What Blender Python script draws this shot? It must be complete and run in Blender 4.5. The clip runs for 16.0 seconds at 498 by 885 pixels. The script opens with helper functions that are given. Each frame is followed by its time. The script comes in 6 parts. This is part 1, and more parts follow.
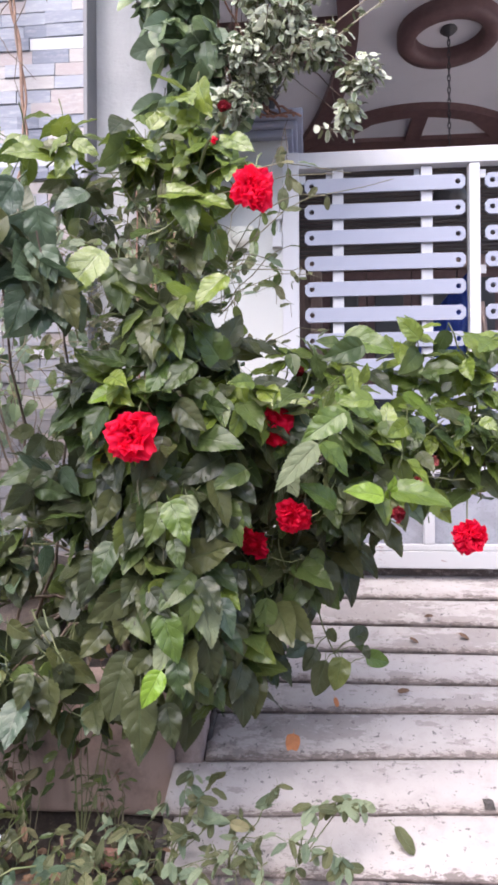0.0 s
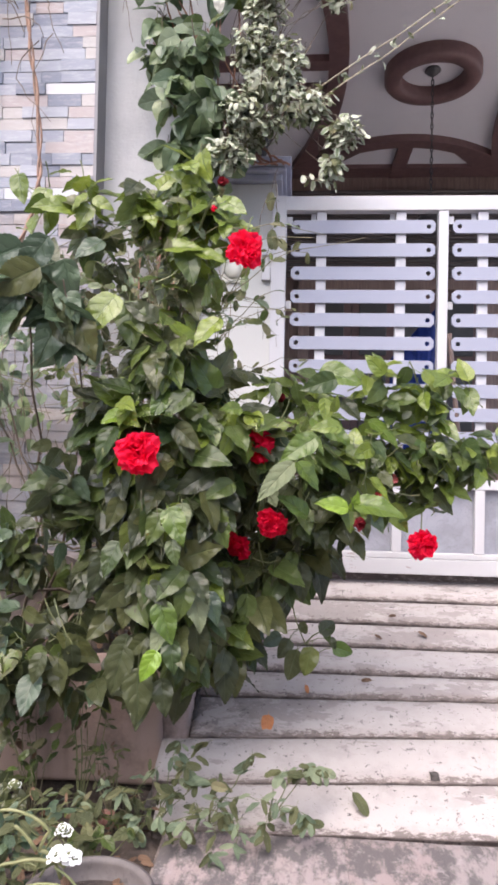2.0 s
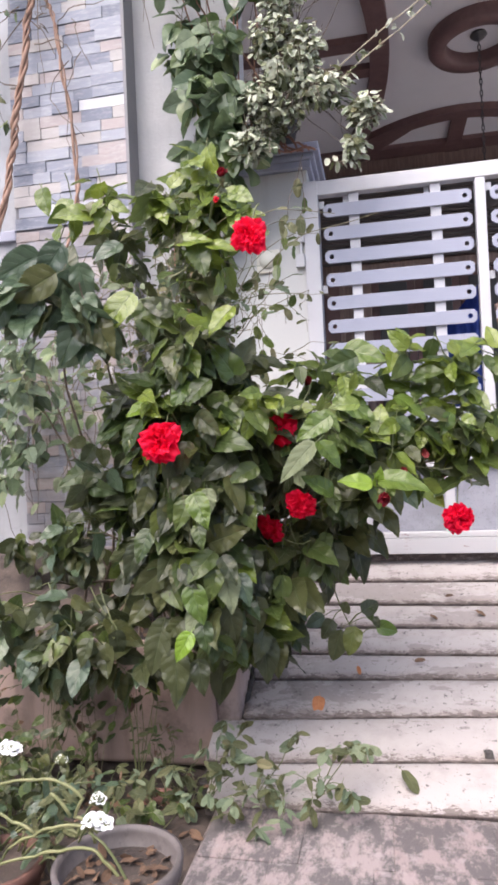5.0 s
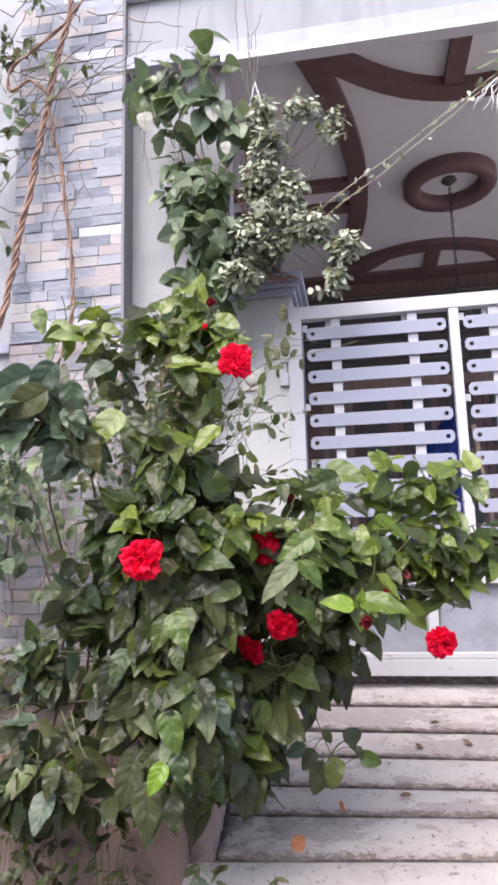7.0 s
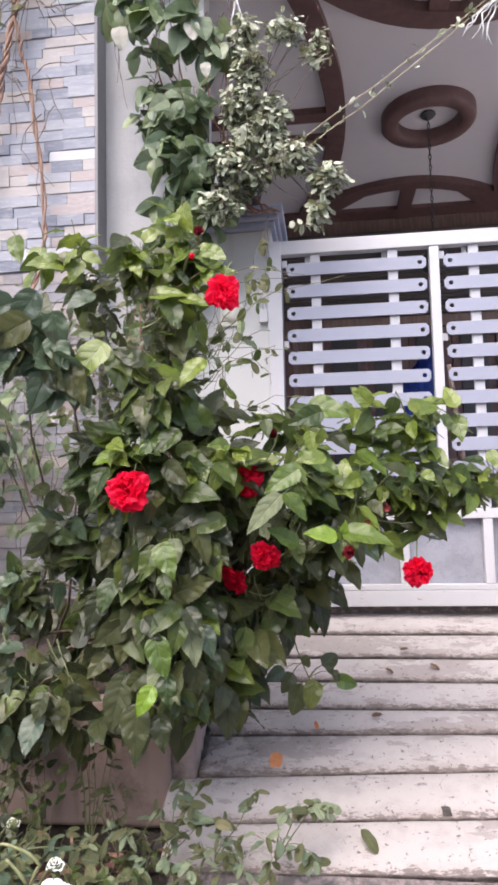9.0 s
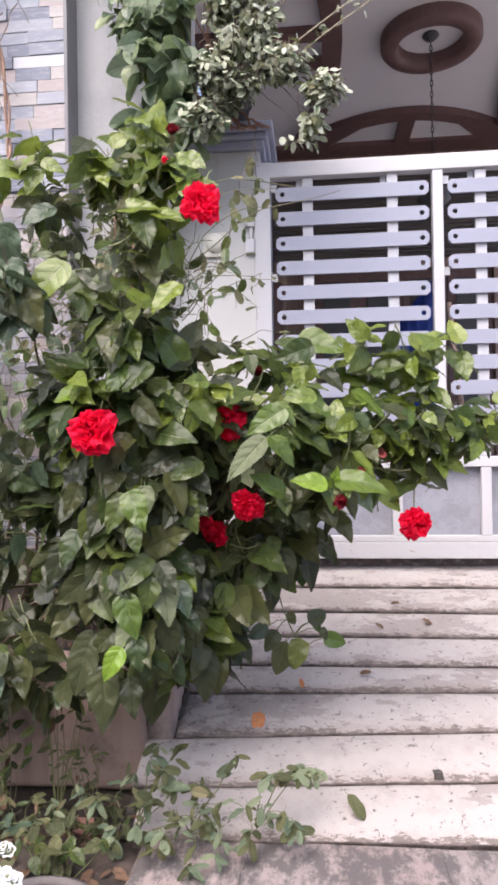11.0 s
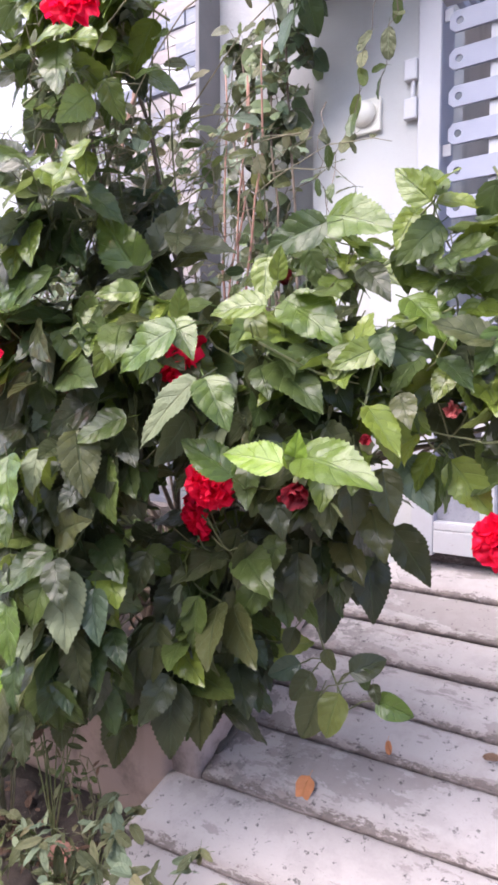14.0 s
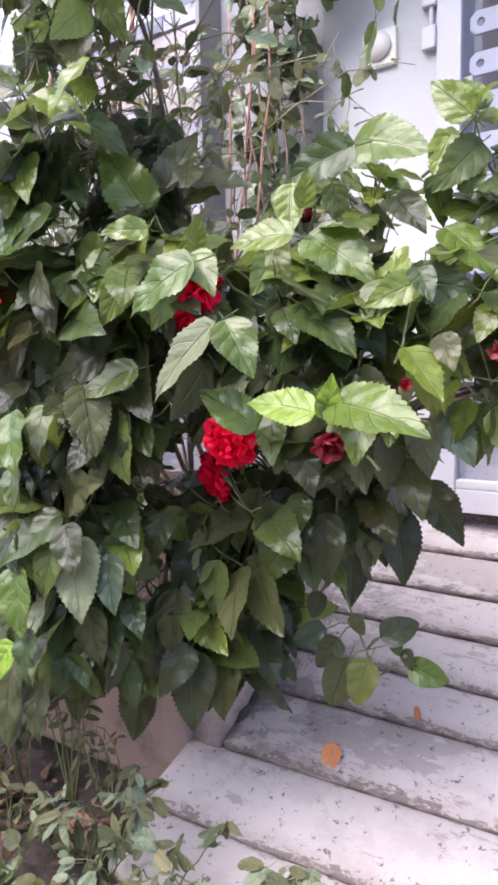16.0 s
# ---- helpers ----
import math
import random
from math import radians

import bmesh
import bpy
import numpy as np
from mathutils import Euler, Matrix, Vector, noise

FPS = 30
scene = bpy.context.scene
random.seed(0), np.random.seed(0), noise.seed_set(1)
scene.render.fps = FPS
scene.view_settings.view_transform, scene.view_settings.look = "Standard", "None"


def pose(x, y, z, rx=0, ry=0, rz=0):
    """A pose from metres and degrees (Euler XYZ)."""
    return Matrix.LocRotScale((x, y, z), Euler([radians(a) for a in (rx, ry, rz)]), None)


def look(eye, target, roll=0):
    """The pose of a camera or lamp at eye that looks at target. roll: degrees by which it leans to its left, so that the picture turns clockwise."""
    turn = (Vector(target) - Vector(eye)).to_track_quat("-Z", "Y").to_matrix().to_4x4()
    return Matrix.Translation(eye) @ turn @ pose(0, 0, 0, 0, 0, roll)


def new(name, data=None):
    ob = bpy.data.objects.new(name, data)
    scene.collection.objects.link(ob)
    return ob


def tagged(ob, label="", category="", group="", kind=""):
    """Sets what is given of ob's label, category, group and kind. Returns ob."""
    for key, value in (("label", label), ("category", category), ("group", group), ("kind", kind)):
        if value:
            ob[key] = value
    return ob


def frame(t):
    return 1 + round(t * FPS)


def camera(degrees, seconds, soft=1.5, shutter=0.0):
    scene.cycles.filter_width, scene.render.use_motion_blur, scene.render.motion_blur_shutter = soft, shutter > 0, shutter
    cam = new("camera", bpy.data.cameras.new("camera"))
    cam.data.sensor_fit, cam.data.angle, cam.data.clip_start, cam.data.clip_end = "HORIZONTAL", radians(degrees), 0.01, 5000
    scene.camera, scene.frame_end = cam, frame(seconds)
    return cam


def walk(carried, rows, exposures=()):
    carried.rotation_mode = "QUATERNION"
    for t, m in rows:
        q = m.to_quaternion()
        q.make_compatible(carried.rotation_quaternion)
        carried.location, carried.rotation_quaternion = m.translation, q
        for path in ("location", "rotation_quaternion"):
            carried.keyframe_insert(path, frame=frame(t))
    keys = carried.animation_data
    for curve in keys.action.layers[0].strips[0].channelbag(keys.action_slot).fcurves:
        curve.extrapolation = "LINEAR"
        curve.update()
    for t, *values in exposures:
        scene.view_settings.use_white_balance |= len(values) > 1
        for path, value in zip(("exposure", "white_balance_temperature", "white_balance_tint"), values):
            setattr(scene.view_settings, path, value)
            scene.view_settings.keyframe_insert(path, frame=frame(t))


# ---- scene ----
cam = camera(41.1, 16.0, soft=3.1)
PATH = [
    (0, (0.251, 0.161, 1.225), (0.075, 2.153, 1.237), -0.3),
    (0.5, (0.347, 0.06, 1.231), (0.098, 2.044, 1.223), -0.0),
    (1, (0.285, -0.037, 1.233), (0.163, 1.959, 1.261), -0.5),
    (1.5, (0.195, -0.13, 1.241), (0.066, 1.866, 1.236), 0.7),
    (2, (0.275, -0.162, 1.256), (0.141, 1.833, 1.29), 1.2),
    (2.5, (0.33, -0.175, 1.255), (0.087, 1.81, 1.28), -0.6),
    (3, (0.379, -0.182, 1.243), (0.022, 1.785, 1.306), -3.2),
    (3.5, (0.42, -0.167, 1.222), (0.031, 1.795, 1.234), -3.2),
    (4, (0.45, -0.167, 1.21), (0.057, 1.794, 1.204), -2.4),
    (4.2, (0.467, -0.168, 1.207), (0.088, 1.795, 1.192), -2.7),
    (6.3, (0.488, -0.174, 1.22), (0.06, 1.776, 1.337), -2.4),
    (6.5, (0.491, -0.17, 1.217), (0.057, 1.78, 1.318), -2.5),
    (7, (0.485, -0.197, 1.246), (0.164, 1.747, 1.59), -1.5),
    (7.5, (0.452, -0.193, 1.236), (0.174, 1.77, 1.5), -2.5),
    (8, (0.451, -0.185, 1.236), (0.181, 1.784, 1.464), -2.7),
    (8.5, (0.444, -0.214, 1.237), (0.279, 1.766, 1.467), -1.2),
    (9, (0.418, -0.208, 1.221), (0.193, 1.772, 1.389), -1.3),
    (9.2, (0.421, -0.199, 1.218), (0.166, 1.78, 1.347), -1.6),
    (11.3, (0.412, 0.105, 1.194), (0.22, 2.096, 1.174), -0.9),
    (11.5, (0.442, 0.166, 1.185), (0.183, 2.149, 1.135), -1.2),
    (12, (0.605, 0.37, 1.184), (0.144, 2.314, 1.088), -0.3),
    (12.5, (0.689, 0.536, 1.171), (0.034, 2.419, 1.011), -2.6),
    (13, (0.727, 0.746, 1.184), (0.037, 2.621, 1.096), -0.0),
    (13.5, (0.827, 0.894, 1.195), (-0.218, 2.596, 1.099), -2.2),
    (14, (1.001, 1.024, 1.198), (-0.133, 2.666, 1.066), -0.0),
    (14.5, (1.045, 1.073, 1.172), (-0.06, 2.732, 1.007), -1.8),
    (15, (0.973, 1.094, 1.166), (-0.098, 2.767, 0.937), -1.5),
    (15.5, (0.897, 1.087, 1.156), (-0.129, 2.788, 0.927), -0.4),
    (16, (0.914, 1.083, 1.162), (-0.221, 2.714, 0.934), -1.2),
]
walk(cam, [(t, look(eye, target, roll)) for t, eye, target, roll in PATH],
     exposures=[(0, 2.09, 6150, 15), (1, 1.97, 6350, 15), (4, 1.96, 6450, 14), (7, 1.96, 6250, 14), (9, 1.91, 6400, 14), (12, 1.96, 6450, 16), (13.4, 2.28, 6300, 18), (14, 2.38, 6150, 19), (14.5, 2.32, 6150, 17), (15.2, 2.23, 6100, 16), (16, 2.36, 6050, 20)])

# ---- world, sun, exposure ----
world = bpy.data.worlds.new("overcast_sky")
scene.world = world
world.use_nodes = True
wt = world.node_tree
sky = wt.nodes.new("ShaderNodeTexSky")
sky.sky_type, sky.sun_disc = "NISHITA", False
sky.sun_elevation, sky.sun_rotation = radians(62), radians(205)
sky.air_density, sky.dust_density, sky.ozone_density = 1.0, 4.0, 1.0
wt.nodes["Background"].inputs["Strength"].default_value = 0.10
wt.links.new(sky.outputs["Color"], wt.nodes["Background"].inputs["Color"])
sun_data = bpy.data.lights.new("sun", "SUN")
sun_data.energy, sun_data.angle, sun_data.color = 1.2, radians(60), (1.0, 0.96, 0.92)
sun = new("sun", sun_data)
sun.matrix_world = look((-2.5, -5.0, 11.0), (0.3, 2.4, 0.8))

# ---- helpers for building ----
UP = Vector((0, 0, 1))


def thing(name, at=(0, 0, 0), label="", category="", group="", kind=""):
    ob = new(name)
    ob.empty_display_size = 0.1
    ob.location = at
    return tagged(ob, label, category, group, kind)


def base_of(ob):
    v = Vector((0, 0, 0))
    while ob:
        v += ob.location
        ob = ob.parent
    return v


def mesh_of(name, bm, mats, smooth=False):
    me = bpy.data.meshes.new(name)
    bm.normal_update()
    bm.to_mesh(me)
    bm.free()
    for m in (mats if isinstance(mats, (list, tuple)) else [mats]):
        me.materials.append(m)
    if smooth:
        me.polygons.foreach_set("use_smooth", [True] * len(me.polygons))
    return me


def part(name, bm, material, parent=None, label="", smooth=False):
    """One mesh object from a bmesh in world coordinates, under parent."""
    if parent:
        bmesh.ops.translate(bm, verts=bm.verts, vec=-base_of(parent))
    ob = new(name, mesh_of(name, bm, material, smooth))
    if parent:
        ob.parent = parent
    return tagged(ob, label)


def piece(name, me, m, parent, label=""):
    """One object on a shared mesh at the world pose m, under parent."""
    ob = new(name, me)
    ob.parent = parent
    ob.matrix_basis = Matrix.Translation(-base_of(parent)) @ m
    return tagged(ob, label)


def box_bm(lo, hi, bevel=0.0, bm=None, seg=2):
    b = bm or bmesh.new()
    r = bmesh.ops.create_cube(b, size=1)
    lo, hi = Vector(lo), Vector(hi)
    for v in r["verts"]:
        v.co = Vector([lo[i] + (v.co[i] + 0.5) * (hi[i] - lo[i]) for i in range(3)])
    if bevel:
        es = list({e for v in r["verts"] for e in v.link_edges})
        bmesh.ops.bevel(b, geom=es, offset=bevel, segments=seg, affect="EDGES", profile=0.6)
    return b


def tube_bm(points, r0, r1, sides=6, bm=None, cap=True):
    """A tapering tube along points."""
    b = bm or bmesh.new()
    pts = [Vector(p) for p in points]
    rings, n = [], len(pts)
    ref = Vector((0.31, 0.83, 0.46))
    for i, p in enumerate(pts):
        d = (pts[min(i + 1, n - 1)] - pts[max(i - 1, 0)]).normalized()
        a = d.cross(ref)
        a = a.normalized() if a.length > 1e-4 else d.orthogonal().normalized()
        c = d.cross(a)
        r = r0 + (r1 - r0) * i / max(1, n - 1)
        rings.append([b.verts.new(p + r * (math.cos(k * math.tau / sides) * a + math.sin(k * math.tau / sides) * c)) for k in range(sides)])
    for q, w in zip(rings, rings[1:]):
        for k in range(sides):
            b.faces.new((q[k], q[(k + 1) % sides], w[(k + 1) % sides], w[k]))
    if cap:
        b.faces.new(rings[0][::-1])
        b.faces.new(rings[-1])
    return b


def bend(a, b, sag, n=8, wob=0.0, rng=random):
    """Points from a to b, bowed by the vector sag."""
    a, b, sag = Vector(a), Vector(b), Vector(sag)
    out = []
    for i in range(n + 1):
        s = i / n
        p = a.lerp(b, s) + sag * math.sin(math.pi * s)
        if wob and 0 < i < n:
            p += Vector([rng.uniform(-wob, wob) for _ in range(3)])
        out.append(p)
    return out


def lathe_bm(profile, at, sides=28, bm=None):
    b = bm or bmesh.new()
    rings = []
    for r, z in profile:
        rings.append([b.verts.new((at[0] + r * math.cos(k * math.tau / sides), at[1] + r * math.sin(k * math.tau / sides), at[2] + z)) for k in range(sides)])
    for q, w in zip(rings, rings[1:]):
        for k in range(sides):
            b.faces.new((q[k], q[(k + 1) % sides], w[(k + 1) % sides], w[k]))
    b.faces.new(rings[0][::-1])
    b.faces.new(rings[-1])
    return b


# ---- materials ----
class Nodes:
    """Short hand for node trees."""

    def __init__(self, name, rough=0.6, metal=0.0):
        self.m = bpy.data.materials.new(name)
        self.m.use_nodes = True
        self.t = self.m.node_tree
        self.b = self.t.nodes["Principled BSDF"]
        self.b.inputs["Roughness"].default_value = rough
        self.b.inputs["Metallic"].default_value = metal
        self.pos = self.t.nodes.new("ShaderNodeNewGeometry").outputs["Position"]

    def node(self, kind, **ins):
        n = self.t.nodes.new(kind)
        for k, v in ins.items():
            key = int(k[1:]) if k[0] == "i" and k[1:].isdigit() else k.replace("_", " ")
            self.put(v, n.inputs[key])
        return n

    def put(self, v, socket):
        if hasattr(v, "is_output"):
            self.t.links.new(v, socket)
        else:
            socket.default_value = v

    def noise(self, scale, detail=5, rough=0.6, vec=None, stretch=None):
        v = vec or self.pos
        if stretch:
            mp = self.node("ShaderNodeMapping", Vector=v, Scale=stretch)
            v = mp.outputs[0]
        return self.node("ShaderNodeTexNoise", Vector=v, Scale=scale, Detail=detail, Roughness=rough).outputs["Fac"]

    def math(self, op, a, b=0.0, clamp=False):
        n = self.t.nodes.new("ShaderNodeMath")
        n.operation, n.use_clamp = op, clamp
        self.put(a, n.inputs[0])
        self.put(b, n.inputs[1])
        return n.outputs[0]

    def band(self, v, lo, hi):
        n = self.t.nodes.new("ShaderNodeMapRange")
        n.interpolation_type = "SMOOTHSTEP"
        self.put(v, n.inputs["Value"])
        n.inputs["From Min"].default_value, n.inputs["From Max"].default_value = lo, hi
        return n.outputs["Result"]

    def mix(self, f, a, b):
        n = self.t.nodes.new("ShaderNodeMix")
        n.data_type = "RGBA"
        self.put(f, n.inputs[0])
        for v, s in ((a, n.inputs[6]), (b, n.inputs[7])):
            self.put(v if hasattr(v, "is_output") else (*v, 1.0), s)
        return n.outputs[2]

    def ramp(self, f, stops, constant=False):
        n = self.t.nodes.new("ShaderNodeValToRGB")
        r = n.color_ramp
        if constant:
            r.interpolation = "CONSTANT"
        while len(r.elements) < len(stops):
            r.elements.new(0.5)
        for e, (p, c) in zip(r.elements, stops):
            e.position, e.color = p, (*c, 1.0)
        self.put(f, n.inputs[0])
        return n.outputs[0]

    def rand(self):
        o = self.t.nodes.new("ShaderNodeObjectInfo").outputs["Random"]
        i = self.t.nodes.new("ShaderNodeNewGeometry").outputs["Random Per Island"]
        return self.math("FRACT", self.math("ADD", o, i))

    def bump(self, h, strength=0.3, dist=0.01):
        n = self.node("ShaderNodeBump", Height=h, Strength=strength, Distance=dist)
        self.t.links.new(n.outputs[0], self.b.inputs["Normal"])

    def done(self, colour=None, rough=None):
        if colour is not None:
            self.put(colour if hasattr(colour, "is_output") else (*colour, 1.0), self.b.inputs["Base Color"])
        if rough is not None:
            self.put(rough, self.b.inputs["Roughness"])
        return self.m


def plaster(name, c, stain, rough=0.85, grain=90, patch=1.6, amount=0.5, bump=0.25):
    n = Nodes(name, rough)
    big = n.noise(patch, 6, 0.65)
    run = n.noise(2.2, 5, 0.6, stretch=(2.5, 2.5, 0.35))
    col = n.mix(n.math("MULTIPLY", n.band(big, 0.45, 0.75), amount), c, stain)
    col = n.mix(n.math("MULTIPLY", n.band(run, 0.52, 0.72), amount * 0.7), col, stain)
    fine = n.noise(grain, 4, 0.7)
    col = n.mix(n.math("MULTIPLY", n.band(fine, 0.55, 0.75), 0.15), col, stain)
    n.bump(n.math("ADD", fine, n.math("MULTIPLY", n.noise(grain * 0.2), 1.5)), bump, 0.004)
    return n.done(col)


M = {}
M["wall_white"] = plaster("white_plaster", (0.40, 0.40, 0.415), (0.25, 0.25, 0.26), amount=0.75, grain=45, bump=0.9)
M["fascia"] = plaster("weathered_white_paint", (0.335, 0.335, 0.35), (0.22, 0.22, 0.235), amount=0.7)
M["wall_grey"] = plaster("grey_render", (0.43, 0.425, 0.43), (0.27, 0.27, 0.28), grain=45, bump=0.8)
M["pillar"] = plaster("cream_plaster", (0.53, 0.525, 0.505), (0.37, 0.355, 0.335), amount=0.5)
M["cap"] = plaster("blue_grey_paint", (0.33, 0.345, 0.43), (0.22, 0.225, 0.28), rough=0.6)
M["edge"] = plaster("dark_grey_strip", (0.24, 0.23, 0.24), (0.13, 0.13, 0.14))
M["pink"] = plaster("pink_plaster", (0.345, 0.25, 0.215), (0.15, 0.11, 0.092), amount=0.95, patch=6)
M["side_wash"] = plaster("dirty_pinkish_whitewash", (0.40, 0.315, 0.29), (0.13, 0.10, 0.088), amount=0.9, patch=9)
M["sky_block"] = plaster("sky_block_plaster", (0.46, 0.44, 0.42), (0.32, 0.31, 0.30), amount=0.7)
M["ceiling"] = plaster("ceiling_paint", (0.70, 0.67, 0.675), (0.60, 0.57, 0.58), amount=0.25, bump=0.1)
M["beam_grey"] = plaster("grey_trim_paint", (0.36, 0.36, 0.44), (0.25, 0.25, 0.3), rough=0.6)
M["porch_tile"] = plaster("porch_floor_tile", (0.62, 0.57, 0.53), (0.50, 0.45, 0.42), rough=0.4)


def white_ramp_paint():
    n = Nodes("whitewashed_concrete", 0.8)
    rnd = n.rand()
    off = n.node("ShaderNodeCombineXYZ", X=n.math("MULTIPLY", rnd, 40.0))
    v = n.node("ShaderNodeVectorMath", i0=n.pos, i1=off.outputs[0]).outputs[0]
    base = n.mix(n.noise(3.0, 5, 0.6, v), (0.400, 0.366, 0.352), (0.345, 0.310, 0.296))
    base = n.mix(n.math("MULTIPLY", n.band(n.noise(11, 7, 0.7, v), 0.46, 0.66), 0.45), base, (0.275, 0.245, 0.235))
    side = n.node("ShaderNodeSeparateXYZ", Vector=n.pos)
    uv = n.node("ShaderNodeSeparateXYZ", Vector=n.t.nodes.new("ShaderNodeTexCoord").outputs["UV"])
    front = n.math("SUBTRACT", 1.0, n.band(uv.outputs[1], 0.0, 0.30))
    # crisp flakes of lost paint in loose clusters, more of them towards the gate
    worn = n.math("MULTIPLY", n.band(side.outputs[1], 2.35, 2.9), 0.05)
    flake = n.math("ADD", n.math("ADD", worn, n.math("MULTIPLY", n.noise(2.6, 2, 0.5, v, (0.7, 1.4, 1.4)), 0.55)), n.math("MULTIPLY", n.noise(13, 9, 0.72, v, (0.55, 1.3, 1.3)), 0.75))
    peel = n.math("MULTIPLY", n.band(flake, 0.715, 0.728), 0.9)
    col = n.mix(peel, base, n.mix(n.noise(30, 4, 0.6, v), (0.225, 0.196, 0.188), (0.30, 0.262, 0.25)))
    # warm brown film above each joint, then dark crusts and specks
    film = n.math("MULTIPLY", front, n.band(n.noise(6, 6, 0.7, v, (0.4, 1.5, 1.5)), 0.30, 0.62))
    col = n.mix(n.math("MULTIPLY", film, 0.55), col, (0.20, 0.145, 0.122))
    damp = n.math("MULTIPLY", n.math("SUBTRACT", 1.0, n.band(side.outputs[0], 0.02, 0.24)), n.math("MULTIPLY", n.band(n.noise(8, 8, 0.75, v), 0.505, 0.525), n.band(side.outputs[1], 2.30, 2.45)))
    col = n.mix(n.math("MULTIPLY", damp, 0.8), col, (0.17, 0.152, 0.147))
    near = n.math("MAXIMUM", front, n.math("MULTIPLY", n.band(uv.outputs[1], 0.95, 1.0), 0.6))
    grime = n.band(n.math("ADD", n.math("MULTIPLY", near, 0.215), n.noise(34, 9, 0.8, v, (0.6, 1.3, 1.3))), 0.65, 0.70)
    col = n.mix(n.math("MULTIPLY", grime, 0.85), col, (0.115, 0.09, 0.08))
    spot = n.band(n.noise(38, 5, 0.75, v), 0.61, 0.635)
    col = n.mix(n.math("MULTIPLY", spot, 0.85), col, (0.07, 0.062, 0.06))
    grain = n.band(n.noise(110, 3, 0.6, v), 0.58, 0.72)
    col = n.mix(n.math("MULTIPLY", grain, 0.25), col, (0.25, 0.23, 0.225))
    n.bump(n.math("ADD", n.math("MULTIPLY", n.noise(120, 4, 0.7, v), 0.4), n.math("MULTIPLY", peel, -0.8)), 0.45, 0.004)
    return n.done(col)


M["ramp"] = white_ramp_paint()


def speckled(name, a, b, c, s1, s2, rough=0.9, bump=0.6, dist=0.01):
    n = Nodes(name, rough)
    col = n.mix(n.band(n.noise(s1, 7, 0.7), 0.4, 0.62), a, b)
    f = n.noise(s2, 6, 0.75)
    col = n.mix(n.band(f, 0.55, 0.68), col, c)
    n.bump(f, bump, dist)
    return n.done(col)


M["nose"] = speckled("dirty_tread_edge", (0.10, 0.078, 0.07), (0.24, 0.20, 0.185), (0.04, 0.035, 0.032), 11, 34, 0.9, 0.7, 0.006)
M["soil"] = speckled("damp_soil", (0.035, 0.026, 0.022), (0.075, 0.055, 0.045), (0.13, 0.10, 0.08), 7, 60)
M["ground"] = speckled("concrete_ground", (0.30, 0.28, 0.27), (0.38, 0.36, 0.35), (0.22, 0.21, 0.20), 2, 30)
M["joint"] = speckled("mossy_joint", (0.05, 0.045, 0.04), (0.08, 0.07, 0.065), (0.03, 0.03, 0.025), 9, 60)
M["brickbit"] = speckled("broken_brick", (0.36, 0.17, 0.13), (0.30, 0.15, 0.12), (0.45, 0.30, 0.26), 30, 80)


def paver_mat():
    n = Nodes("paver_stone", 0.85)
    col = n.ramp(n.rand(), [(0.0, (0.25, 0.20, 0.192)), (0.5, (0.30, 0.24, 0.23)), (1.0, (0.23, 0.20, 0.195))])
    col = n.mix(n.math("MULTIPLY", n.band(n.noise(8, 8, 0.75, stretch=(1.6, 0.8, 1)), 0.42, 0.56), 0.9), col, (0.085, 0.076, 0.076))
    col = n.mix(n.math("MULTIPLY", n.band(n.noise(15, 6, 0.7), 0.54, 0.66), 0.6), col, (0.31, 0.268, 0.262))
    col = n.mix(n.math("MULTIPLY", n.band(n.noise(34, 6, 0.75), 0.60, 0.70), 0.7), col, (0.06, 0.055, 0.053))
    n.bump(n.noise(70, 5, 0.7), 0.6, 0.006)
    return n.done(col)


M["paver"] = paver_mat()


def stone_mat(name="cladding_stone", dirt=0.0):
    n = Nodes(name, 0.75)
    r = n.rand()
    col = n.ramp(r, [(0.0, (0.18, 0.19, 0.235)), (0.2, (0.255, 0.265, 0.31)), (0.42, (0.32, 0.325, 0.365)), (0.56, (0.37, 0.315, 0.305)),
                     (0.68, (0.40, 0.365, 0.35)), (0.80, (0.29, 0.30, 0.345)), (0.93, (0.32, 0.265, 0.255)), (0.97, (0.52, 0.51, 0.53))], True)
    grain = n.noise(28, 7, 0.7, stretch=(0.5, 1, 2.2))
    col = n.mix(n.math("MULTIPLY", n.band(grain, 0.45, 0.7), 0.35), col, (0.55, 0.535, 0.535))
    col = n.mix(n.math("MULTIPLY", n.band(n.noise(12, 6, 0.7), 0.55, 0.72), 0.3), col, (0.22, 0.22, 0.25))
    if dirt:
        col = n.mix(n.math("MULTIPLY", n.band(n.noise(4, 7, 0.7), 0.30, 0.62), dirt), col, (0.25, 0.205, 0.185))
    n.bump(n.math("ADD", grain, n.math("MULTIPLY", n.noise(90), 0.5)), 0.5, 0.006)
    return n.done(col)


M["stone"] = stone_mat()
M["stone_low"] = stone_mat("weathered_stone", 0.6)


def painted_metal(name, c, dirt, rust=0.0, rough=0.4):
    n = Nodes(name, rough)
    col = n.mix(n.math("MULTIPLY", n.band(n.noise(6, 6, 0.7), 0.5, 0.8), 0.35), c, dirt)
    col = n.mix(n.math("MULTIPLY", n.band(n.noise(60, 4, 0.7), 0.62, 0.72), 0.35), col, dirt)
    if rust:
        col = n.mix(n.math("MULTIPLY", n.band(n.noise(13, 7, 0.75, stretch=(0.6, 1, 1.5)), 0.6, 0.68), rust), col, (0.20, 0.075, 0.05))
    n.bump(n.noise(140, 3), 0.08, 0.002)
    return n.done(col)


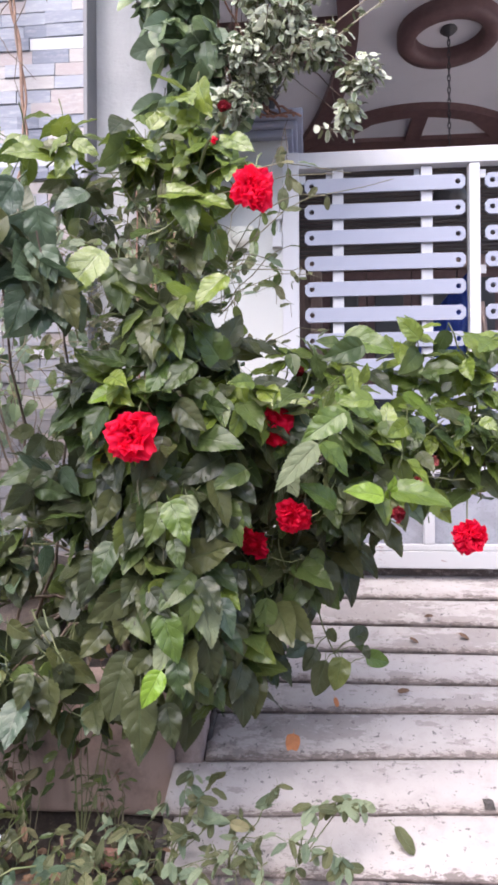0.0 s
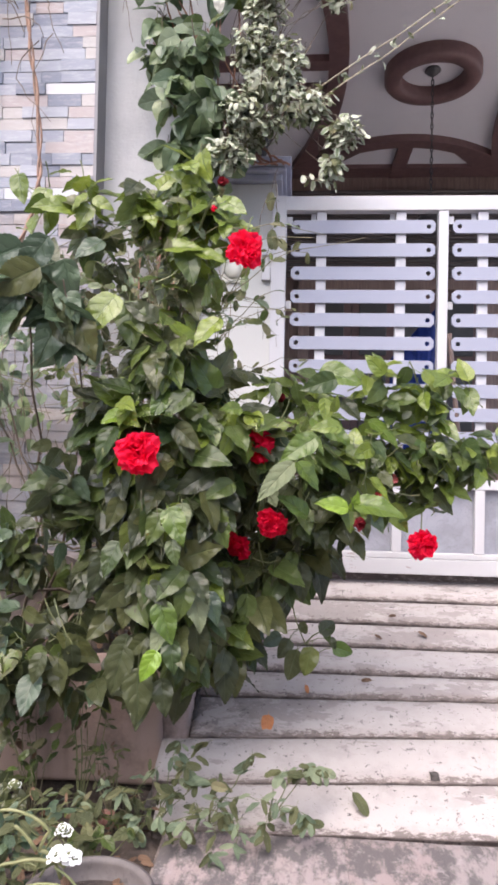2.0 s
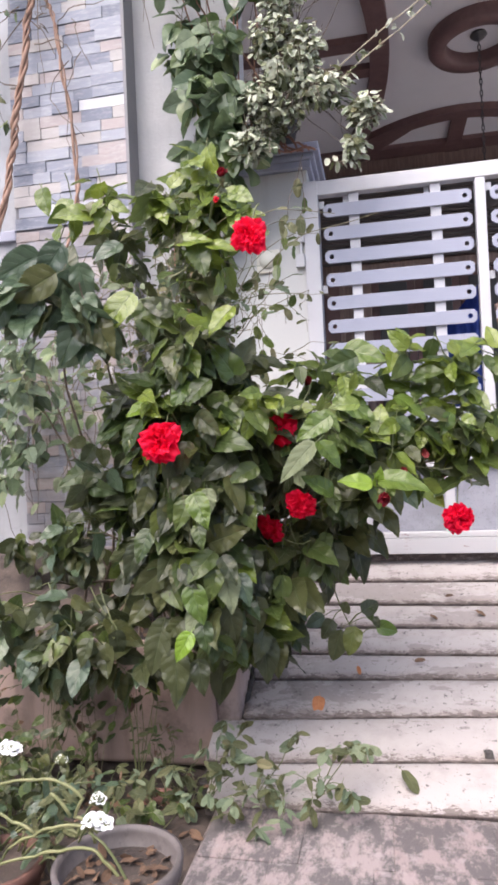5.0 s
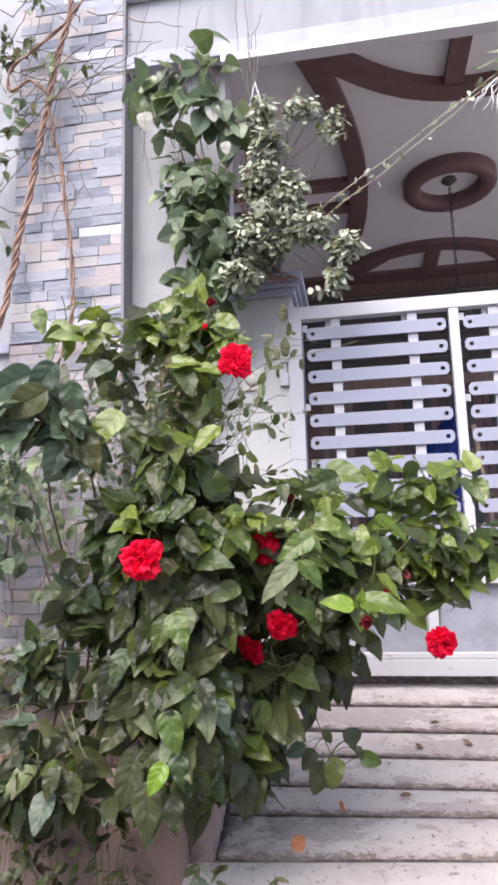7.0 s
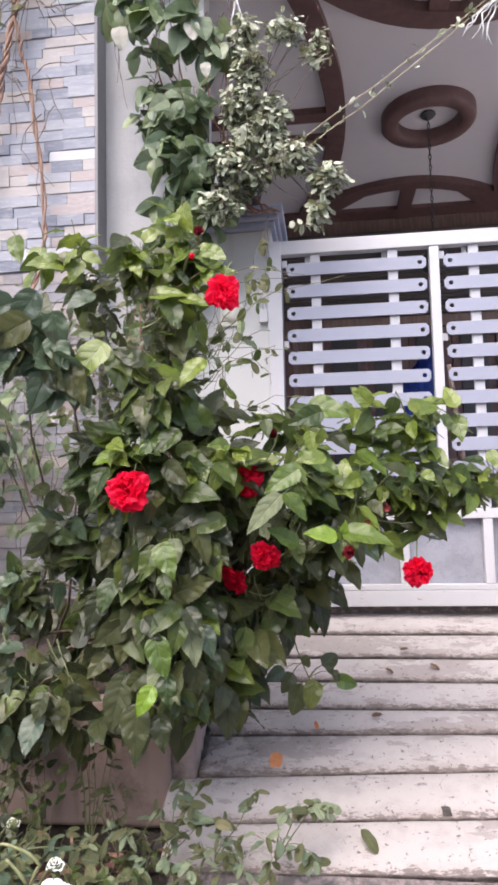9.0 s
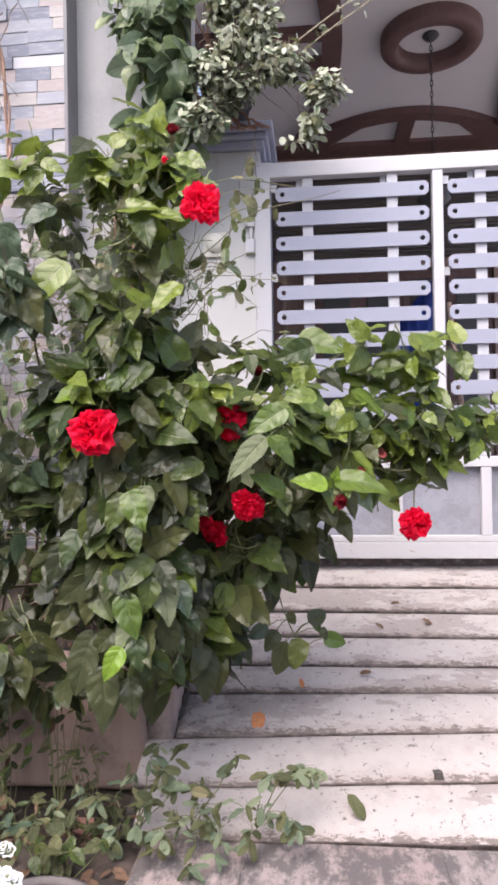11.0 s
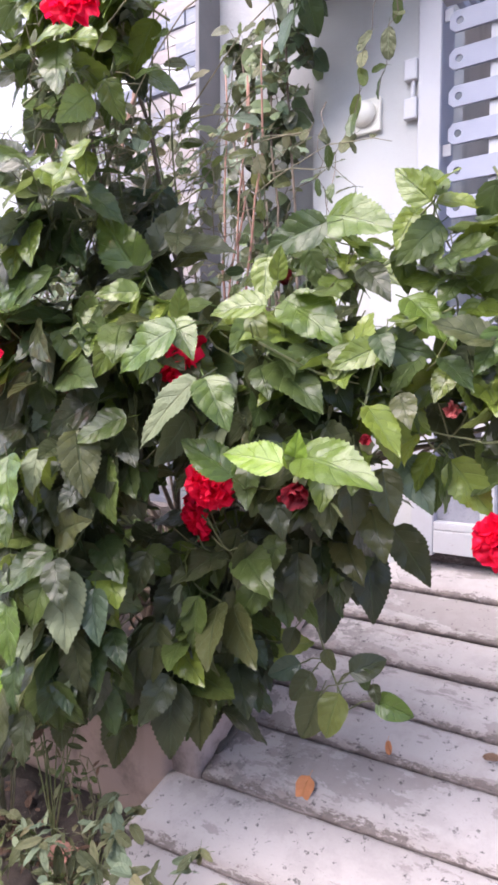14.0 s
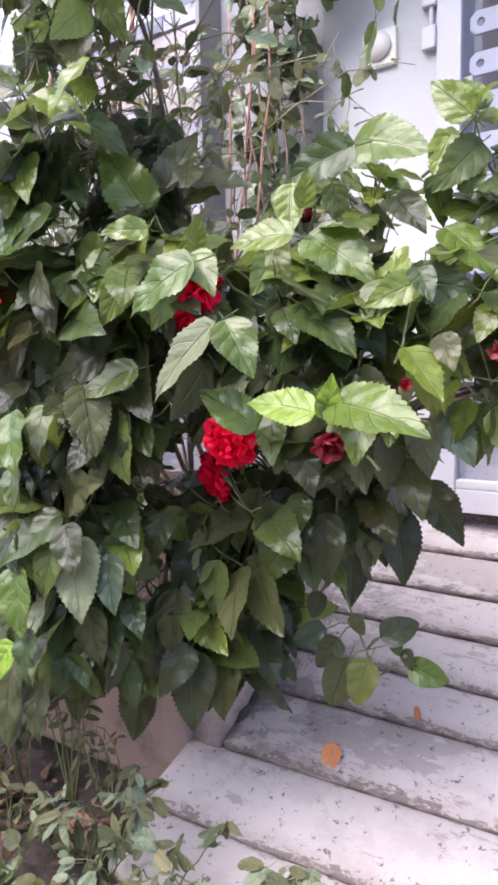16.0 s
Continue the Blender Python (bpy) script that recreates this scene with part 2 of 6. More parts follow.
M["gate_white"] = painted_metal("white_gate_paint", (0.50, 0.49, 0.505), (0.41, 0.40, 0.41))
M["gate_low"] = painted_metal("worn_white_gate_paint", (0.505, 0.495, 0.505), (0.34, 0.32, 0.32), 0.8)
M["slat"] = painted_metal("lavender_grey_paint", (0.30, 0.308, 0.376), (0.25, 0.255, 0.315))
M["sheet"] = speckled("dusty_grey_sheet", (0.30, 0.30, 0.34), (0.24, 0.24, 0.27), (0.13, 0.13, 0.15), 7, 150, 0.6, 0.5, 0.003)
M["dark_metal"] = painted_metal("dark_metal", (0.06, 0.055, 0.055), (0.03, 0.03, 0.03))


def wood(name, a, b, scale=6, stretch=(1, 1, 0.08), rough=0.45):
    n = Nodes(name, rough)
    g = n.noise(scale * 6, 6, 0.65, stretch=stretch)
    col = n.mix(n.band(g, 0.35, 0.7), a, b)
    n.bump(g, 0.25, 0.003)
    return n.done(col)


M["mould"] = wood("dark_red_brown_paint", (0.135, 0.073, 0.068), (0.17, 0.095, 0.087), 2, (1, 1, 1), 0.5)
M["door"] = wood("brown_door_wood", (0.22, 0.145, 0.12), (0.32, 0.22, 0.18))
M["shutter"] = wood("dark_shutter_slat", (0.085, 0.07, 0.066), (0.125, 0.105, 0.10), 3, (0.1, 1, 1), 0.6)
M["bark"] = wood("grey_brown_bark", (0.10, 0.075, 0.055), (0.20, 0.15, 0.11), 8, (1, 1, 0.4), 0.85)
M["vine_bark"] = wood("tan_vine_bark", (0.22, 0.125, 0.085), (0.36, 0.23, 0.17), 10, (1, 1, 0.3), 0.8)
M["twig"] = wood("green_twig", (0.09, 0.11, 0.04), (0.16, 0.16, 0.07), 8, (1, 1, 0.4), 0.6)
M["succulent"] = wood("succulent_stem_skin", (0.15, 0.16, 0.065), (0.225, 0.22, 0.105), 5, (1, 1, 1), 0.55)
M["red_twig"] = wood("reddish_twig", (0.20, 0.09, 0.06), (0.28, 0.15, 0.10), 8, (1, 1, 0.4), 0.7)
M["olive_twig"] = wood("olive_twig", (0.12, 0.11, 0.06), (0.22, 0.19, 0.12), 8, (1, 1, 0.4), 0.8)
M["dry"] = wood("dry_stem", (0.30, 0.25, 0.17), (0.42, 0.36, 0.26), 8, (1, 1, 0.4), 0.8)
M["plastic"] = speckled("grey_pot_plastic", (0.09, 0.075, 0.072), (0.125, 0.105, 0.10), (0.06, 0.05, 0.048), 8, 40, 0.6, 0.2, 0.003)
M["terracotta"] = speckled("dark_terracotta", (0.11, 0.05, 0.038), (0.15, 0.07, 0.05), (0.07, 0.04, 0.035), 8, 40, 0.8, 0.3, 0.003)
M["black_pot"] = speckled("dark_pot_plastic", (0.03, 0.03, 0.032), (0.045, 0.045, 0.048), (0.02, 0.02, 0.02), 8, 40, 0.5, 0.2, 0.003)
M["blue"] = speckled("blue_tarp", (0.03, 0.07, 0.36), (0.02, 0.05, 0.28), (0.05, 0.10, 0.42), 8, 40, 0.5, 0.3, 0.01)
M["plate"] = painted_metal("cream_plastic", (0.68, 0.65, 0.56), (0.5, 0.46, 0.38))


def leaf_mat(name, stops, vein=(0.16, 0.24, 0.08), nv=4.6, rough=0.28, glow=0.34, rim=None, veins=0.26, bumpy=0.95):
    """A leaf: colour by leaf, midrib and side veins along its own length, thin enough to let light through."""
    n = Nodes(name, rough)
    uv = n.t.nodes.new("ShaderNodeTexCoord").outputs["UV"]
    sep = n.node("ShaderNodeSeparateXYZ", Vector=uv)
    a = n.math("ABSOLUTE", n.math("SUBTRACT", n.math("MULTIPLY", sep.outputs[0], 2.0), 1.0))
    v = sep.outputs[1]
    mid = n.math("SUBTRACT", 1.0, n.band(a, 0.03, 0.09))
    w = n.math("FRACT", n.math("ADD", n.math("MULTIPLY", n.math("SUBTRACT", v, n.math("MULTIPLY", a, 0.30)), nv), n.math("MULTIPLY", n.noise(14, 2, 0.5), 0.5)))
    w = n.math("MULTIPLY", n.math("ABSOLUTE", n.math("SUBTRACT", w, 0.5)), 2.0)
    side = n.band(w, 0.86, 1.0)
    mask = n.math("MAXIMUM", mid, n.math("MULTIPLY", side, 0.5))
    col = n.ramp(n.rand(), stops)
    blotch = n.noise(22, 5, 0.65)
    col = n.mix(n.math("MULTIPLY", n.band(blotch, 0.4, 0.75), 0.35), col, tuple(c * 0.55 for c in stops[len(stops) // 2][1]))
    if rim:
        col = n.mix(n.band(n.math("ADD", a, n.math("MULTIPLY", n.noise(70, 3), 0.6)), 0.80, 1.0), col, rim)
    col = n.mix(n.math("MULTIPLY", mask, veins), col, vein)
    scar = n.band(n.noise(60, 4, 0.6), 0.70, 0.75)
    col = n.mix(n.math("MULTIPLY", scar, 0.5), col, (0.16, 0.12, 0.05))
    swell = n.math("SINE", n.math("MULTIPLY", n.math("SUBTRACT", v, n.math("MULTIPLY", a, 0.30)), nv * math.tau))
    h = n.math("ADD", n.math("MULTIPLY", swell, 0.05), n.math("ADD", n.math("MULTIPLY", n.noise(48, 3, 0.55), 0.75), n.math("MULTIPLY", n.noise(130, 3, 0.6), 0.3)))
    h = n.math("SUBTRACT", h, n.math("ADD", n.math("MULTIPLY", mid, 0.5), n.math("MULTIPLY", side, 0.18)))
    n.bump(h, bumpy, 0.006)
    n.b.inputs["Specular IOR Level"].default_value = 0.32
    n.b.inputs["Coat Weight"].default_value = 0.42 if rough < 0.4 else 0.0
    n.b.inputs["Coat Roughness"].default_value = 0.10
    n.done(col)
    tr = n.node("ShaderNodeBsdfTranslucent", Color=col)
    mx = n.node("ShaderNodeMixShader", Fac=glow)
    n.t.links.new(n.b.outputs[0], mx.inputs[1])
    n.t.links.new(tr.outputs[0], mx.inputs[2])
    n.t.links.new(mx.outputs[0], n.t.nodes["Material Output"].inputs["Surface"])
    return n.m


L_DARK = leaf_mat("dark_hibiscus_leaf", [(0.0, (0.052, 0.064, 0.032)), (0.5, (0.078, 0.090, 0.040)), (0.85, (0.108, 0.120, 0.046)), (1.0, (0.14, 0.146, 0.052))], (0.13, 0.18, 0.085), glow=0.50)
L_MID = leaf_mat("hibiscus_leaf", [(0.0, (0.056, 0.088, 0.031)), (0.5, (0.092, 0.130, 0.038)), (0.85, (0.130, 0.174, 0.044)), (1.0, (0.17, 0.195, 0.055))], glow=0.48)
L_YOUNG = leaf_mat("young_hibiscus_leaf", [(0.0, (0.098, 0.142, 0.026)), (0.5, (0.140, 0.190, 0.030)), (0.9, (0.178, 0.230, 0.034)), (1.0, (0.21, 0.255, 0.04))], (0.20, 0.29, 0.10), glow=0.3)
L_FRESH = leaf_mat("fresh_hibiscus_leaf", [(0.0, (0.080, 0.132, 0.024)), (1.0, (0.118, 0.175, 0.028))], (0.20, 0.29, 0.10), rough=0.28, glow=0.36)
L_LIME = leaf_mat("lime_leaf", [(0.0, (0.19, 0.32, 0.03)), (1.0, (0.25, 0.37, 0.045))], (0.36, 0.50, 0.12), glow=0.35)
L_PALE = leaf_mat("pale_underside_leaf", [(0.0, (0.17, 0.20, 0.11)), (1.0, (0.24, 0.27, 0.15))], (0.30, 0.32, 0.18), rough=0.55, glow=0.25)
L_BLUE = leaf_mat("blue_green_leaf", [(0.0, (0.056, 0.086, 0.052)), (0.5, (0.085, 0.125, 0.070)), (1.0, (0.13, 0.18, 0.095))], (0.10, 0.16, 0.09), rough=0.33)
L_HEART = leaf_mat("heart_vine_leaf", [(0.0, (0.090, 0.128, 0.068)), (0.5, (0.150, 0.205, 0.105)), (0.8, (0.225, 0.285, 0.135)), (1.0, (0.30, 0.35, 0.17))], (0.10, 0.19, 0.10), nv=4.0, rough=0.38, veins=0.3)
L_MIST = leaf_mat("grey_green_leaf", [(0.0, (0.135, 0.180, 0.115)), (0.5, (0.195, 0.245, 0.15)), (1.0, (0.29, 0.33, 0.20))], (0.26, 0.31, 0.22), rough=0.5)
L_VARI = leaf_mat("variegated_leaf", [(0.0, (0.18, 0.235, 0.12)), (0.25, (0.31, 0.36, 0.21)), (0.55, (0.50, 0.53, 0.37)), (1.0, (0.68, 0.70, 0.56))], (0.35, 0.40, 0.26), nv=5.0, rough=0.45, rim=(0.52, 0.53, 0.42), glow=0.2)
L_WEED = leaf_mat("weed_leaf", [(0.0, (0.068, 0.080, 0.036)), (0.5, (0.106, 0.115, 0.050)), (0.9, (0.160, 0.160, 0.076)), (1.0, (0.26, 0.23, 0.125))], (0.24, 0.30, 0.16), rough=0.55)
L_CREAM = leaf_mat("faded_cream_leaf", [(0.0, (0.52, 0.50, 0.43)), (1.0, (0.60, 0.57, 0.50))], (0.45, 0.42, 0.34), rough=0.6, glow=0.3)
L_DEAD = leaf_mat("dry_brown_leaf", [(0.0, (0.10, 0.06, 0.04)), (1.0, (0.20, 0.12, 0.075))], (0.22, 0.15, 0.1), rough=0.8, glow=0.05)
L_ORANGE = leaf_mat("orange_fallen_leaf", [(0.0, (0.46, 0.17, 0.075)), (1.0, (0.54, 0.23, 0.10))], (0.6, 0.3, 0.1), rough=0.7, glow=0.1)
L_STRAP = leaf_mat("orchid_leaf", [(0.0, (0.16, 0.20, 0.10)), (1.0, (0.24, 0.27, 0.15))], (0.3, 0.34, 0.2), nv=1.0, rough=0.5)


def petal_mat(name, a, b, rough=0.45, glow=0.25, heart=0.4):
    n = Nodes(name, rough)
    uv = n.t.nodes.new("ShaderNodeTexCoord").outputs["UV"]
    sep = n.node("ShaderNodeSeparateXYZ", Vector=uv)
    ray = n.noise(9, 3, 0.5, vec=uv, stretch=(6, 0.7, 1))
    col = n.mix(n.band(ray, 0.4, 0.65), a, b)
    col = n.mix(n.math("MULTIPLY", n.math("SUBTRACT", 1.0, n.band(sep.outputs[1], 0.0, 0.4)), 0.6), col, tuple(c * heart for c in a))
    n.bump(ray, 0.35, 0.003)
    n.b.inputs["Specular IOR Level"].default_value = 0.25
    n.done(col)
    tr = n.node("ShaderNodeBsdfTranslucent", Color=col)
    mx = n.node("ShaderNodeMixShader", Fac=glow)
    n.t.links.new(n.b.outputs[0], mx.inputs[1])
    n.t.links.new(tr.outputs[0], mx.inputs[2])
    n.t.links.new(mx.outputs[0], n.t.nodes["Material Output"].inputs["Surface"])
    return n.m


P_RED = petal_mat("red_petal", (0.90, 0.010, 0.068), (0.84, 0.005, 0.046), 0.6, 0.45)
P_DARK = petal_mat("dark_red_petal", (0.22, 0.010, 0.018), (0.14, 0.006, 0.012))
P_PINK = petal_mat("fading_pink_petal", (0.55, 0.07, 0.08), (0.70, 0.30, 0.28))
P_WHITE = petal_mat("white_petal", (0.84, 0.84, 0.84), (0.78, 0.78, 0.78), heart=0.95)

# ---- ground and large structure ----
def grid_bm(x0, x1, y0, y1, nx, ny, height):
    b = bmesh.new()
    vs = [[b.verts.new((x0 + (x1 - x0) * i / nx, y0 + (y1 - y0) * j / ny, height(x0 + (x1 - x0) * i / nx, y0 + (y1 - y0) * j / ny))) for i in range(nx + 1)] for j in range(ny + 1)]
    for j in range(ny):
        for i in range(nx):
            b.faces.new((vs[j][i], vs[j][i + 1], vs[j + 1][i + 1], vs[j + 1][i]))
    return b


ground = part("ground", grid_bm(-400, 400, -400, 400, 2, 2, lambda x, y: -0.16), M["ground"])
tagged(ground, "stained grey concrete street ground", "ground", kind="structure")


def soil_height(x, y):
    return -0.010 + 0.035 * noise.noise((x * 3, y * 3, 0.3)) + 0.022 * noise.noise((x * 14, y * 14, 2.0)) - 0.085 * max(0.0, min(1.0, (y - 1.95) / 0.25))


soil_bed = part("soil_bed", grid_bm(-4.0, -0.13, 0.9, 2.40, 110, 50, soil_height), M["soil"], smooth=True)
tagged(soil_bed, "dark damp garden soil strewn with litter", "soil", kind="structure")

planter_soil = part("planter_soil", grid_bm(-4.0, -0.22, 2.40, 3.30, 60, 26, lambda x, y: 0.40 + 0.31 * max(0.0, min(1.0, (y - 2.62) / 0.45)) * max(0.0, min(1.0, (-0.62 - x) / 0.25)) + 0.03 * noise.noise((x * 4, y * 4, 5.0)) + 0.015 * noise.noise((x * 15, y * 15, 1.0))), M["soil"], smooth=True)
tagged(planter_soil, "dark soil inside the raised planter", "soil", kind="structure")


def rough_block(x0, x1, y0, y1, z0, z1, step=0.05, amp=0.008, seed=0.0, bevel=0.02):
    b = box_bm((x0, y0, z0), (x1, y1, z1), bevel, seg=2)
    n = max(2, int(max(x1 - x0, y1 - y0, z1 - z0) / step))
    long = [e for e in b.edges if e.calc_length() > step * 2]
    bmesh.ops.subdivide_edges(b, edges=long, cuts=min(n, 40), use_grid_fill=True)
    for v in b.verts:
        v.co += Vector((noise.noise(v.co * 9 + Vector((seed, 0, 0))), noise.noise(v.co * 9 + Vector((0, seed + 7, 0))), noise.noise(v.co * 9 + Vector((0, 0, seed + 3))))) * amp
    return b


planter = thing("planter_wall", (-1.0, 2.4, 0), "low pink-washed plaster planter wall with chipped edges", "planter wall", kind="structure")
part("front_wall", rough_block(-4.0, -0.205, 2.36, 2.45, -0.02, 0.46, amp=0.007), M["pink"], planter, smooth=True)
part("footing", rough_block(-4.0, -0.215, 2.395, 2.46, -0.16, -0.021, amp=0.008, seed=5.0), M["soil"], planter, smooth=True)
part("side_wall", rough_block(-0.215, -0.105, 2.39, 3.28, 0.0, 0.52, seed=3.0, amp=0.007), M["side_wash"], planter, "dirty whitewashed side", smooth=True)

# the ramp: shallow overlapping treads of whitewashed concrete
EDGES = (2.058, 2.248, 2.432, 2.606, 2.732, 2.887, 3.035, 3.20, 3.37)
SKEW = (0.022, 0.050, 0.050, 0.028, 0.008, 0.004, 0.0, 0.0, 0.0)


def slope(y):
    return 0.19 + 0.46 * (y - 2.44)


ramp = thing("ramp", (1.5, 2.06, 0), "whitewashed concrete ramp with shallow worn treads and dirty joints", "ramp", kind="structure")


def tread_bm(y0, y1, x0, x1, seed, k0, k1):
    """One tread: proud rounded nose at the front, sinking under the next one at the back."""
    def profile(ya, yb):
        za, zb = slope(ya), slope(yb)
        return [(ya + 0.012, za - 0.09), (ya + 0.009, za - 0.012), (ya + 0.003, za - 0.007), (ya + 0.000, za + 0.002), (ya + 0.003, za + 0.007), (ya + 0.012, za + 0.011),
                (ya + 0.25 * (yb - ya), za + 0.010 + 0.24 * (zb - za)), (ya + 0.6 * (yb - ya), za + 0.004 + 0.585 * (zb - za)), (yb - 0.006, zb - 0.009), (yb + 0.03, zb - 0.013), (yb + 0.03, zb - 0.10)]
    prof = profile(y0, y1)
    b = bmesh.new()
    n = 130
    rows = []
    for i in range(n + 1):
        x = x0 + (x1 - x0) * i / n
        row = []
        for k, (y, z) in enumerate(profile(y0 + k0 * (x - 0.75), y1 + k1 * (x - 0.75))):
            w = 1.0 if 0 < k < 8 else 0.0
            dy = 0.004 * noise.noise((x * 5, seed, 0.5)) + 0.003 * noise.noise((x * 23, seed, k * 0.3))
            dz = 0.003 * noise.noise((x * 6, seed + 4, y * 6)) + 0.0018 * noise.noise((x * 30, seed, y * 40))
            chip = max(0.0, noise.noise((x * 9, seed + 11, 0)) - 0.45) * 0.035 if 1 < k < 7 else 0.0
            row.append(b.verts.new((x, y + w * (dy + chip), z + w * dz - chip * 0.7)))
        rows.append(row)
    for p, q in zip(rows, rows[1:]):
        for k in range(len(prof) - 1):
            f = b.faces.new((p[k], q[k], q[k + 1], p[k + 1]))
            f.smooth = True
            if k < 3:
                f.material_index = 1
    b.faces.new(rows[0])
    b.faces.new(rows[-1][::-1])
    lay = b.loops.layers.uv.new("uv")
    b.verts.index_update()
    across = (0, 0, 0, 0.0, 0.04, 0.10, 0.27, 0.62, 0.98, 1, 1)
    for f in b.faces:
        for l in f.loops:
            l[lay].uv = (l.vert.co.x, across[l.vert.index % 11])
    return b


for i, (a, c) in enumerate(zip(EDGES, EDGES[1:])):
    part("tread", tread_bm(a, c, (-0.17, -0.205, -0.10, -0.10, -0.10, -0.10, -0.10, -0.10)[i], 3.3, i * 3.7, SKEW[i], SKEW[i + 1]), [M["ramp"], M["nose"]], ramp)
core = bmesh.new()
core_prof = [(2.12, -0.16), (3.40, -0.16), (3.40, slope(3.32) - 0.06), (2.14, slope(2.06) - 0.06)]
ends = [[core.verts.new((x, y, z)) for y, z in core_prof] for x in (-0.10, 3.29)]
core.faces.new(ends[0])
core.faces.new(ends[1][::-1])
for k in range(4):
    core.faces.new((ends[0][k], ends[1][k], ends[1][(k + 1) % 4], ends[0][(k + 1) % 4]))
part("bed", core, M["joint"], ramp, "dark mortar bed")

gap = bmesh.new()
tube_bm([(-0.098 + 0.006 * noise.noise((y * 20, 1, 0)), y, slope(y) - 0.001 + 0.012 * noise.noise((y * 30, 5, 0))) for y in [2.46 + 0.02 * i for i in range(40)]], 0.013, 0.010, 7, gap)
part("dirty_gap", gap, M["joint"], ramp, "dark dirt packed along the planter wall", smooth=True)

# facade
facade = thing("wall_front", (-2.0, 3.4, 0), "white and grey plastered house front", "wall", kind="structure")
part("white_wall", box_bm((-6.0, 3.30, -0.16), (-1.50, 3.60, 6.2)), M["wall_white"], facade, "white plaster")
part("cladding_backing", box_bm((-1.50, 3.285, -0.16), (-0.815, 3.59, 6.2)), M["edge"], facade)
part("edge_strip", box_bm((-0.812, 3.255, 0.0), (-0.792, 3.58, 6.1), 0.004), M["edge"], facade, "dark grey corner strip")
part("grey_wall", box_bm((-0.794, 3.40, 0.0), (-0.20, 3.60, 5.094)), M["wall_grey"], facade, "rough grey render")
part("ledge", box_bm((-2.6, 3.27, 2.47), (-1.50, 3.32, 2.53), 0.006), M["beam_grey"], facade)

beam = thing("beam", (1.5, 3.35, 4.2), "white roof beam with grey trim band", "beam", kind="structure")
part("fascia", box_bm((-0.794, 3.29, 4.325), (4.8, 3.345, 6.2), 0.004), M["fascia"], beam)
part("trim_band", box_bm((-0.790, 3.265, 4.225), (4.8, 3.345, 4.323), 0.004), M["beam_grey"], beam)
part("drip_edge", box_bm((-0.197, 3.25, 4.167), (4.8, 3.335, 4.223), 0.004), M["gate_white"], beam)
part("upper_moulding", box_bm((-0.790, 3.25, 4.70), (4.8, 3.288, 4.76), 0.006), M["beam_grey"], beam)

pillar = thing("gate_pillar", (0.0, 3.35, 0.0), "cream plastered gate pillar with a stepped blue-grey cap", "pillar", kind="structure")
part("shaft", box_bm((-0.285, 3.315, 0.0), (0.165, 3.72, 2.683), 0.008), M["pillar"], pillar)
part("cap_lower", box_bm((-0.305, 3.285, 2.685), (0.188, 3.74, 2.722), 0.006), M["cap"], pillar)
part("cap_middle", box_bm((-0.33, 3.262, 2.724), (0.21, 3.76, 2.752), 0.010), M["cap"], pillar)
part("cap_top", box_bm((-0.355, 3.235, 2.754), (0.236, 3.79, 2.795), 0.008), M["cap"], pillar)

# plain wall added unseen behind the walk, to block the low sky's light
sky_block = part("wall_sky_block", box_bm((-16, -6.3, -0.16), (16, -6.0, 4.6)), M["sky_block"])
tagged(sky_block, "plain grey wall added out of view to block low sky", "wall", kind="structure")

# porch behind the gate
porch_floor = part("floor", box_bm((-0.9, 3.43, 0.40), (4.8, 9.2, 0.62)), M["porch_tile"])
tagged(porch_floor, "dark tiled porch floor", "floor", kind="structure")
# east wall, out of view, is cut low to let light reach the ceiling
for nm, lo, hi in (("wall_west", (-0.95, 3.602, 0.4), (-0.78, 9.2, 5.094)), ("wall_east", (4.62, 3.2, -0.16), (4.8, 9.2, 1.6)), ("wall_north", (-0.78, 8.97, 0.4), (4.62, 9.2, 5.094))):
    w = part(nm, box_bm(lo, hi), M["door"] if nm == "wall_north" else M["wall_grey"])
    tagged(w, "brown panelled house wall inside the porch" if nm == "wall_north" else "shaded plaster wall of the porch", "wall", kind="structure")
ceiling = bmesh.new()
box_bm((-0.757, 3.346, 5.095), (4.8, 9.2, 5.3), bm=ceiling)
ceiling_ob = part("ceiling", ceiling, M["ceiling"])
tagged(ceiling_ob, "grey painted porch ceiling", "ceiling", kind="structure")


def strip_bm(points, width, z0, z1, bm=None):
    b = bm or bmesh.new()
    pts = [Vector((x, y, 0)) for x, y in points]
    cols = []
    for i, p in enumerate(pts):
        d = (pts[min(i + 1, len(pts) - 1)] - pts[max(i - 1, 0)]).normalized()
        s = Vector((-d.y, d.x, 0)) * width / 2
        cols.append([b.verts.new((q.x, q.y, z)) for q, z in ((p - s, z0), (p + s, z0), (p + s, z1), (p - s, z1))])
    for q, w in zip(cols, cols[1:]):
        for k in range(4):
            b.faces.new((q[k], q[(k + 1) % 4], w[(k + 1) % 4], w[k]))
    b.faces.new(cols[0][::-1])
    b.faces.new(cols[-1])
    return b


CX, CY, CZ = 1.575, 6.44, 5.095
trim = thing("ceiling_trim", (CX, CY, CZ), "dark red-brown curved star moulding on the ceiling", "ceiling moulding", kind="structure")


def arc(a, b, mid, n=16):
    a, b, mid = Vector(a), Vector(b), Vector(mid)
    ctrl = 2 * mid - 0.5 * (a + b)
    return [tuple((1 - s) ** 2 * a + 2 * s * (1 - s) * ctrl + s * s * b) for s in (i / n for i in range(n + 1))]


